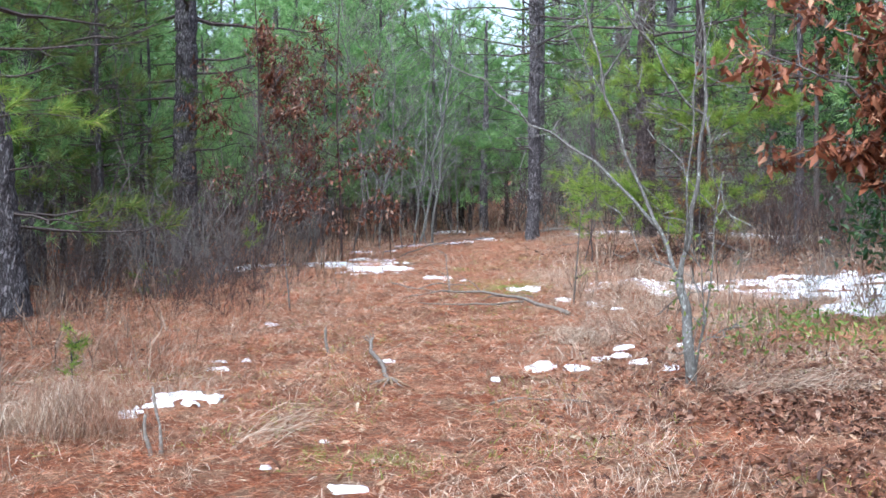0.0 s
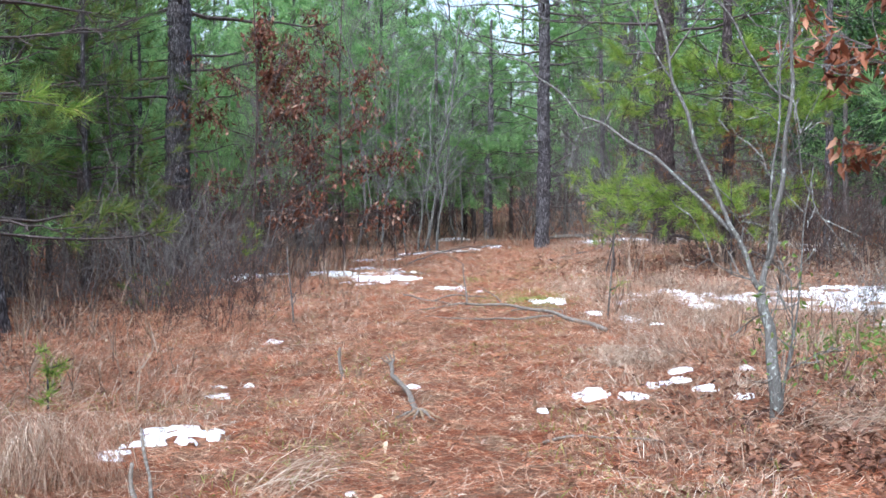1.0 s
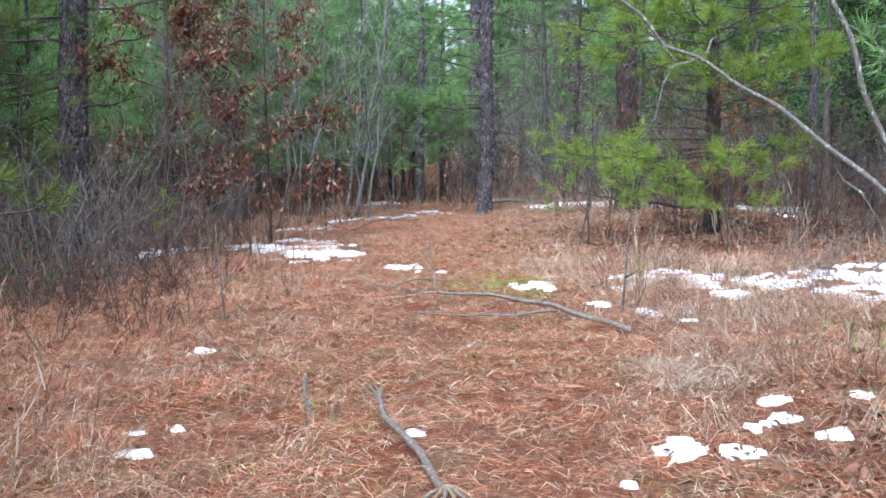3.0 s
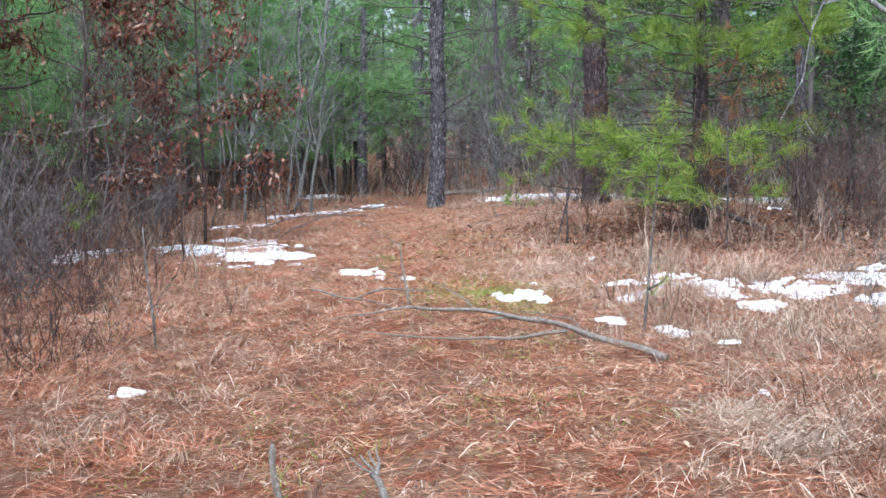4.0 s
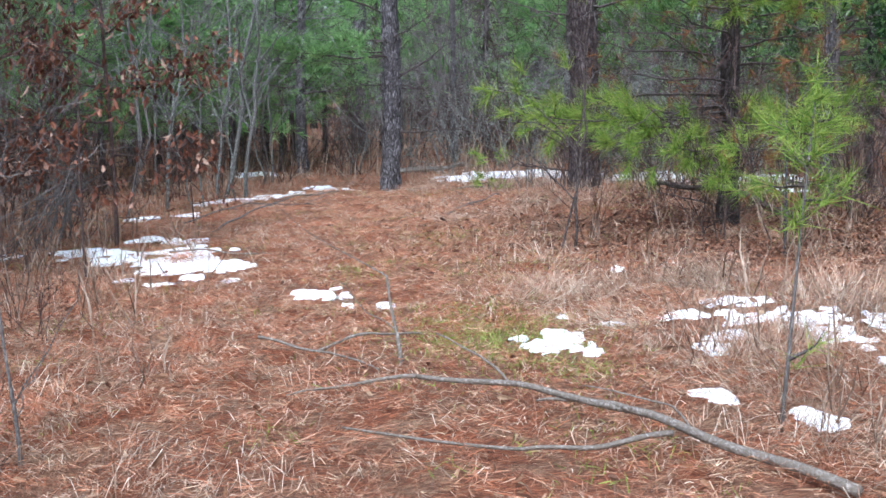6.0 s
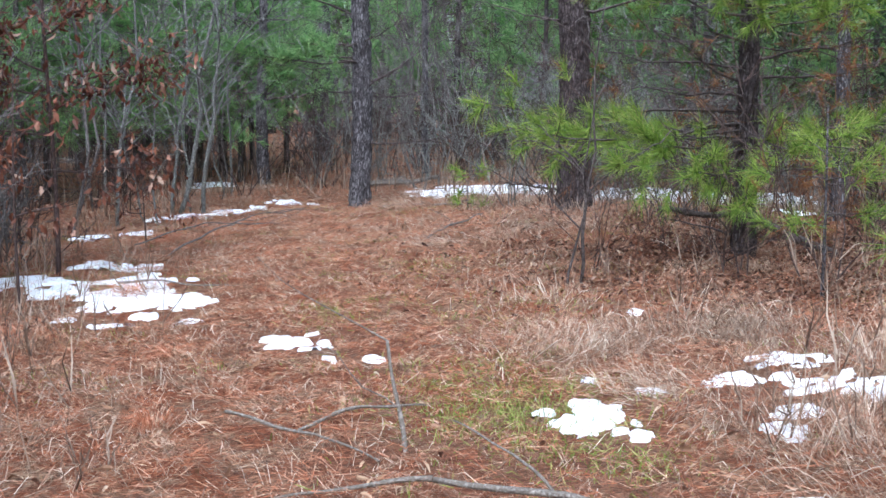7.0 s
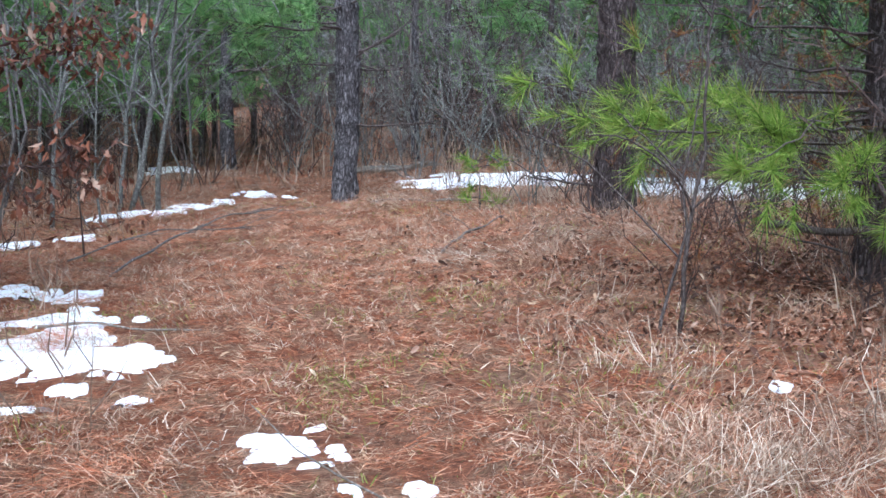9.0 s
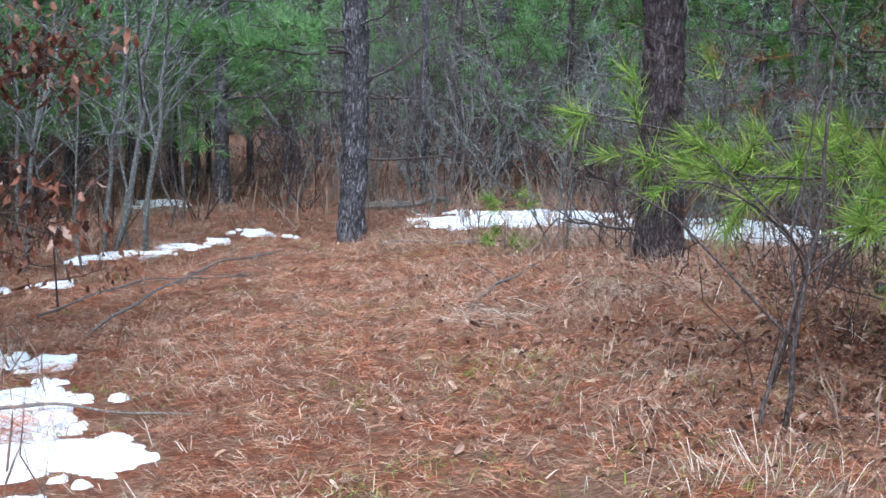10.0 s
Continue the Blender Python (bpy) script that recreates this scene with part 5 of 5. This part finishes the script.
BIG = "large ragged patch of melting snow with bare holes"
SNOWS = (
    (-0.92, 18.9, 1.05, 2.0, BIG), (-1.62, 19.5, 0.4, 0.8), (-1.93, 20.1, 0.6, 0.8), (-2.78, 20.2, 0.6, 0.8), (-0.03, 16.88, 0.42, 0.48), (0.34, 16.25, 0.12, 0.14), (0.1, 16.3, 0.1, 0.12),
    (1.0, 14.5, 0.32, 0.9, BIG), (1.48, 15.05, 0.24, 0.3), (2.0, 15.05, 0.42, 0.34), (2.45, 15.4, 0.42, 0.4), (2.2, 14.85, 0.4, 0.26), (1.71, 14.17, 0.13, 0.32), (2.44, 14.38, 0.3, 1.1), (3.08, 14.35, 0.5, 1.0, BIG), (2.43, 13.43, 0.26, 0.3), (1.34, 13.24, 0.15, 0.28), (1.6, 12.84, 0.22, 0.38),
    (1.77, 12.33, 0.16, 0.2), (1.87, 14.4, 0.24, 0.3), (2.75, 14.75, 0.3, 0.4), (1.26, 15.32, 0.07, 0.14), (-3.03, 19.14, 0.5, 0.8), (-1.59, 12.01, 0.18, 0.18), (1.49, 11.1, 0.08, 0.1),
    (3.5, 13.4, 0.9, 1.1), (4.2, 14.2, 1.6, 2.4, BIG), (3.9, 11.7, 0.8, 1.0, BIG), (5.3, 15.0, 1.2, 1.6), (4.6, 12.6, 1.1, 1.3, BIG),
    (-1.61, 8.0, 0.42, 0.36), (-1.84, 7.59, 0.18, 0.5), (-1.58, 9.3, 0.19, 0.26), (-1.66, 9.77, 0.1, 0.2), (-1.47, 9.88, 0.07, 0.2), (-0.35, 5.6, 0.16, 0.28), (-0.54, 6.7, 0.09, 0.13), (-0.79, 6.13, 0.06, 0.1),
    (0.77, 8.85, 0.21, 0.42), (0.98, 8.78, 0.17, 0.36), (1.37, 9.31, 0.2, 0.36), (1.46, 8.96, 0.14, 0.32), (1.63, 8.6, 0.16, 0.25), (1.44, 9.67, 0.16, 0.22), (1.19, 9.19, 0.1, 0.18), (1.92, 9.76, 0.1, 0.22), (0.42, 8.35, 0.07, 0.1), (-0.35, 9.4, 0.1, 0.16),
    (3.95, 26.55, 2.2, 2.1, BIG), (3.05, 26.1, 0.6, 0.9), (5.6, 24.6, 2.3, 2.8, BIG), (6.9, 23.8, 1.0, 1.6), (5.9, 21.8, 0.5, 0.5),
    (-0.5, 25.55, 0.5, 0.6), (-0.1, 25.35, 0.32, 0.4), (0.2, 25.9, 0.45, 0.6), (0.6, 26.3, 0.3, 0.4), (0.95, 26.8, 0.4, 0.5), (1.35, 26.4, 0.32, 0.35), (-0.8, 25.2, 0.25, 0.3), (-0.95, 20.71, 0.34, 0.62), (-1.35, 20.9, 0.4, 0.5), (-1.0, 23.94, 0.3, 0.35), (-1.5, 23.6, 0.4, 0.4), (0.23, 30.85, 0.7, 1.2), (-2.9, 19.6, 0.4, 0.6), (2.2, 17.0, 0.14, 0.14))
for k, (cx, cy, w, d, *more) in enumerate(SNOWS):
    small = w < 0.25
    snow_patch(cx, cy, w * 0.95, d * (0.6 if small and cy < 11 else 0.85), 100 + 7 * k, 0.6 if small else 1.05 if cx < 2 and cy > 22 else 0.5 if cy > 22 else 1.15 if w > 0.8 else 0.95, more[0] if more else "", 0.003 if small else 0.009)


# ---- grass and litter ----
def strewn(n, xlo, xhi, ylo, yhi):
    x, y = RNG.uniform(xlo, xhi, n), ylo + (yhi - ylo) * RNG.random(n) ** 1.1
    k = RNG.random(n) < 0.05
    y[k] = ylo - (ylo + 3) * RNG.random(k.sum()) ** 2
    return x, y


def way_off(x, y):
    """Distance from the trodden middle."""
    return np.abs(x - (-0.3 + 0.085 * (y - 8)))


def leafy_shade(x, y):
    """How far a place lies in the dark leaf litter that also paints shade at edges and corner, 0 to 1."""
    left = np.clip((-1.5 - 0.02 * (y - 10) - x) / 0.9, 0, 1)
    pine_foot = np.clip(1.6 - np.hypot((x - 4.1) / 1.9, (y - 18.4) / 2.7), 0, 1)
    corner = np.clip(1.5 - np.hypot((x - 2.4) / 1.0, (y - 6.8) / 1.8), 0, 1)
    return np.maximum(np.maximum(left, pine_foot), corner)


def snow_free(x, y):
    """False where a snow patch lies, so that few blades stand in it."""
    free = np.ones(len(x), bool)
    for cx, cy, w, d, *more in SNOWS:
        free &= ((x - cx) / (w * 0.5)) ** 2 + ((y - cy + 0.1) / (d * 0.5 + 0.1)) ** 2 > 1
    return free | (RNG.random(len(x)) < 0.13)


def straw_field(n, tall, seed, thin=0.12):
    x, y = strewn(n * 3, -6, 7, 3.5, 30)
    side = way_off(x, y)
    patch = fbm(x / 0.8, y / 0.8, seed)
    # pale straw thinned at the edges and corner so the ground reads as shaded
    keep = RNG.random(n * 3) < np.clip((patch - 0.42) * 5, 0.03, 1) * np.clip(0.8 + side / 4.5, 0, 1) * np.where(x < -2.4 - 0.02 * (y - 10), thin, np.where((x > 1.5) & (y < 8.3), 0.3, np.where(x > 1.0 + 0.06 * (y - 8), 1.0, 0.7))) * snow_free(x, y) * (1 - 0.75 * leafy_shade(x, y))
    x, y, side = x[keep][:n], y[keep][:n], side[keep][:n]
    m = len(x)
    l = tall * np.where((x > 1.0) & (y > 9), 1.4, 1.0) * RNG.uniform(0.4, 1.1, m) * np.clip(0.35 + side / 2.5, 0.35, 1.1)
    head = vnoise(x / 0.9, y / 0.9, seed + 3) * 9 + RNG.normal(size=m) * 0.7
    flat = np.clip(RNG.normal(0.75, 0.3, m), 0.1, 1.4)
    way = np.stack([np.cos(head) * flat, np.sin(head) * flat, RNG.uniform(0.25, 0.9, m)], -1)
    way *= (l / np.linalg.norm(way, axis=1))[:, None]
    return np.stack([x, y, ground_z(x, y) - 0.005], -1), way, l


g = Geo()
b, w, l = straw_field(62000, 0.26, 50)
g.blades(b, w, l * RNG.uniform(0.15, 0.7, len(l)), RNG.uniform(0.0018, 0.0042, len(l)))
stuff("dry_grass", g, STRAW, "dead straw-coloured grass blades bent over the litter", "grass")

g = Geo()
b, w, l = straw_field(34000, 0.28, 61, 1.0)
g.blades(b, w, l * RNG.uniform(0.1, 0.5, len(l)), RNG.uniform(0.002, 0.005, len(l)))
stuff("weed_grass", g, WEED, "dull brown dead grass and stems among the litter", "grass")

# tall dead grass under the trees behind
g = Geo()
n = 16000
x, y = RNG.uniform(-9, 15, n), RNG.uniform(27, 46, n)
k = fbm(x / 2, y / 2, 13) > 0.4
x, y = x[k], y[k]
n = len(x)
way = rvec(n, 1.6) * RNG.uniform(0.25, 0.7, (n, 1))
g.blades(np.stack([x, y, ground_z(x, y)], -1), way, RNG.uniform(0, 0.15, n), RNG.uniform(0.006, 0.014, n))
stuff("tall_dead_grass", g, WEED, "tall dead grass under the trees", "grass")

# broad pale blades that stand out one by one
g = Geo()
b, w, l = straw_field(3600, 0.16, 71)
g.blades(b + [0, 0, 0.02], w * [1, 1, 0.5], l * RNG.uniform(0.05, 0.3, len(l)), RNG.uniform(0.003, 0.007, len(l)))
stuff("broad_straw", g, STRAW, "broad pale dead grass blades", "grass")

# short curled straw and upright stubble on the way
g = Geo()
m, each = 26000, 8
x, y = strewn(m, -4, 5, 3.2, 28)
k = (RNG.random(m) < np.clip((fbm(x / 0.4, y / 0.4, 91) - 0.4) * 6, 0.1, 1)) & snow_free(x, y)
x, y = np.repeat(x[k], each), np.repeat(y[k], each)
n = len(x)
head = np.repeat(RNG.uniform(0, 6.28, n // each), each) + RNG.normal(size=n) * 0.8
x, y = x + RNG.normal(size=n) * 0.025, y + RNG.normal(size=n) * 0.025
l = RNG.uniform(0.03, 0.11, n)
way = np.stack([np.cos(head) * l, np.sin(head) * l, l * RNG.uniform(0.1, 0.9, n)], -1)
g.blades(np.stack([x, y, ground_z(x, y) + RNG.uniform(0.0, 0.015, n)], -1), way, l * RNG.uniform(0.1, 0.9, n), RNG.uniform(0.002, 0.0048, n))
stuff("short_straw", g, STUBBLE, "short curled dead grass in the pine straw", "grass")

g = Geo()
x, y = strewn(60000, -3, 4, 3.5, 26)
k = fbm(x / 0.6, y / 0.6, 77) > 0.63
spots = ((0.75, 14.9, 0.3, 0.55, 2600), (0.95, 13.9, 0.12, 0.2, 250), (-0.55, 6.35, 0.06, 0.09, 130), (-0.22, 6.2, 0.1, 0.08, 160), (0.3, 17.6, 0.15, 0.3, 300), (1.3, 19.5, 0.2, 0.4, 400), (0.2, 11.2, 0.2, 0.3, 250), (0.8, 6.3, 0.25, 0.2, 250))
x = np.concatenate([x[k]] + [RNG.normal(cx, sx, c) for cx, cy, sx, sy, c in spots])
y = np.concatenate([y[k]] + [RNG.normal(cy, sy, c) for cx, cy, sx, sy, c in spots])
m = len(x)
way = rvec(m, 0.9) * RNG.uniform(0.03, 0.09, (m, 1))
way[:, 2] = np.abs(way[:, 2])
g.blades(np.stack([x, y, ground_z(x, y)], -1), way, RNG.uniform(0, 0.03, m), RNG.uniform(0.003, 0.006, m))
stuff("green_grass", g, GREEN_GRASS, "sparse short green grass in the pine straw", "grass")

g = Geo()
m, each = 46000, 9
x, y = strewn(m, -4.5, 5.5, 3.2, 29)
# fewer bright needles where the dark leaf colour carries shade
k = (RNG.random(m) > 0.45 * leafy_shade(x, y) * (x > 0)) & snow_free(x, y)
x, y = x[k], y[k]
m = len(x)
head = RNG.uniform(0, 6.28, m)
lift = 0.075 * np.clip(vnoise(x / 0.17, y / 0.17, 33) - 0.42, 0, 0.5) + np.clip(RNG.normal(0.004, 0.016, m), 0, 0.05)
x, y, head, lift = (np.repeat(a, each) for a in (x, y, head, lift))
n = m * each
x, y = x + RNG.normal(size=n) * 0.045, y + RNG.normal(size=n) * 0.045
head = head + RNG.normal(size=n) * 0.6
l = RNG.uniform(0.05, 0.15, n)
way = np.stack([np.cos(head) * l, np.sin(head) * l, l * RNG.normal(0.08, 0.26, n)], -1)
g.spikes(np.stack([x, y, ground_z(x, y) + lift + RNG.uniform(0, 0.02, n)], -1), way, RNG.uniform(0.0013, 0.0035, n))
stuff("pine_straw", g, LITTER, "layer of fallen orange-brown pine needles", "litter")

g = Geo()
x, y = strewn(6500, -5, 6, 3.2, 28)
k = snow_free(x, y)
x, y = x[k], y[k]
n = len(x)
g.leaves(np.stack([x, y, ground_z(x, y) + RNG.uniform(0.012, 0.05, n)], -1), rvec(n) * [1, 1, 0.3], rvec(n, 1.6), RNG.uniform(0.025, 0.065, n), OVAL_OUTLINE, 0.8)
stuff("fallen_leaves", g, FALLEN_LEAF, "scattered curled dry leaves on the ground", "leaves")


# dark leaves, laid thicker so their colour adds corner and under-pine shade
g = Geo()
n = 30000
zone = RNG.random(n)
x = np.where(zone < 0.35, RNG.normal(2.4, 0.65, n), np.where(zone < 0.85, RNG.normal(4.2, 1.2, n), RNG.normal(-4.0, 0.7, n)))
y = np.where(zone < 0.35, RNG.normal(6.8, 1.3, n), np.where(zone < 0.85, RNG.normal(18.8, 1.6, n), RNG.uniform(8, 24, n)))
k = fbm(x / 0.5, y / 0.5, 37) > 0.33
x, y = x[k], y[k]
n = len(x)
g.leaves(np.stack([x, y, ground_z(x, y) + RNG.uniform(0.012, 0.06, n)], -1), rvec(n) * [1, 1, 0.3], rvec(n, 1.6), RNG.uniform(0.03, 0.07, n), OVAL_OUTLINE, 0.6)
stuff("oak_shade_litter", g, OAK_SHADE_LITTER, "dark brown fallen oak leaves that also stand in for shade at the edges", "leaves")


def tussock(x, y, h, n, spread, label, material=None, mat=False):
    g = Geo()
    a = RNG.uniform(0, 6.28, n)
    out = np.stack([np.cos(a), np.sin(a), np.zeros(n)], -1)
    base = out * RNG.uniform(0, 1.1 if mat else 0.3, (n, 1)) * spread
    if mat:
        a = RNG.uniform(0, 6.28) + RNG.normal(size=n) * 0.9
        out = np.stack([np.cos(a), np.sin(a), np.zeros(n)], -1)
        way = out * RNG.uniform(0.15, 0.5, (n, 1)) + np.array([0, 0, 1.0]) * RNG.uniform(0.2, 1.0, (n, 1)) * h
        base[:, 2] = ground_z(base[:, 0] + x, base[:, 1] + y) - on(x, y)
    else:
        way = out * RNG.uniform(0.2, 1.0, (n, 1)) * spread + np.array([0, 0, 1.0]) * RNG.uniform(0.4, 1.0, (n, 1)) * h
    g.blades(base, way, RNG.uniform(0.3, 1.0, n) * h, RNG.uniform(0.002, 0.0042, n))
    ob = new("grass_tussock", g.mesh("grass_tussock", material or STRAW))
    ob.location = (x, y, on(x, y) - 0.01)
    return tagged(ob, label, "grass", "grass tussocks")


tussock(-2.4, 6.95, 0.32, 700, 0.3, "rounded mound of bent straw-coloured grass")
tussock(-0.72, 9.75, 0.26, 60, 0.1, "narrow upright tuft of brown dead stems", WEED)
rnd = random.Random(22)
for k in range(40):
    mx, my = rnd.uniform(1.3, 4.6), rnd.uniform(12.2, 16.4)
    if any(((mx - sx) / (w * 0.5 + 0.25)) ** 2 + ((my - sy) / (d * 0.5 + 0.25)) ** 2 < 1 for sx, sy, w, d, *more in SNOWS):
        continue
    tussock(mx, my, rnd.uniform(0.2, 0.36), rnd.randint(280, 440), rnd.uniform(0.3, 0.55), "sprawling mat of bent pale dry grass", (STRAW, STUBBLE, STUBBLE)[k % 3], True)
rnd = random.Random(21)
for k in range(44):
    y = rnd.uniform(8, 26)
    c = -0.3 + 0.085 * (y - 8)
    x = c + rnd.choice((-1, 1)) * rnd.uniform(1.1, 3.6)
    tussock(x, y, rnd.uniform(0.12, 0.28), rnd.randint(240, 480), rnd.uniform(0.18, 0.4), "tuft of bent dry grass", rnd.choice((STRAW, STUBBLE, STUBBLE)) if x > c else LITTER, k % 6 > 0)


def swath(x, y, size, n, heading, fan, label, material, high=1.0):
    """A swath of long strands combed over one way."""
    g = Geo()
    a = heading + RNG.normal(size=n) * fan
    out = np.stack([np.cos(a), np.sin(a), np.zeros(n)], -1)
    base = np.stack([RNG.normal(0, 0.13, n), RNG.normal(0, 0.13, n), np.zeros(n)], -1)
    base[:, 2] = ground_z(base[:, 0] + x, base[:, 1] + y) - on(x, y)
    rise = RNG.uniform(0.5, 1.5, n) * high
    g.arcs(base, out, size * RNG.uniform(0.5, 1.15, n), rise, rise * RNG.uniform(0.85, 1.1, n), RNG.uniform(0.002, 0.0042, n))
    ob = new("grass_swath", g.mesh("grass_swath", material))
    ob.location = (x, y, on(x, y))
    return tagged(ob, label, "grass", "grass swaths")


rnd = random.Random(31)
LONG = "swath of long dry grass strands bent over in an arch"
for k in range(46):
    y = rnd.uniform(8.0, 13.5)
    swath(-1.35 - rnd.random() ** 0.8 * 1.9 - 0.12 * max(0, y - 10), y, rnd.uniform(0.25, 0.55), rnd.randint(40, 90), rnd.uniform(-0.9, 0.9), 0.5, LONG, rnd.choice((STUBBLE, LITTER, LITTER, LITTER) if y > 10 else (STRAW, STUBBLE, LITTER)), rnd.uniform(0.9, 1.7))
for k in range(40):
    y = rnd.uniform(11.0, 16.3)
    swath(1.4 + rnd.random() * 2.6, y, rnd.uniform(0.25, 0.5), rnd.randint(40, 90), rnd.uniform(2.2, 4.4), 0.6, LONG, rnd.choice((WEED, STUBBLE) if y > 13.5 else (STRAW, STRAW, STUBBLE)), rnd.uniform(0.9, 1.6))
for k in range(7):
    swath(1.72 + 0.1 * k, 7.75 - 0.05 * (k % 3), 0.55, 70, rnd.uniform(-1.1, 0.1), 0.35, LONG, STRAW)
for k in range(6):
    swath(-2.05 + rnd.uniform(-0.15, 0.15), 7.1 + rnd.uniform(-0.1, 0.1), 0.4, 260, -1.57 + 1.05 * (k - 2.5) / 2.5, 0.4, "rounded mound of combed straw-coloured grass", STUBBLE if k % 2 else STRAW, 2.4)
swath(-0.95, 6.75, 0.5, 120, 0.25, 0.25, "pale bundle of straw lying on the litter", STRAW)
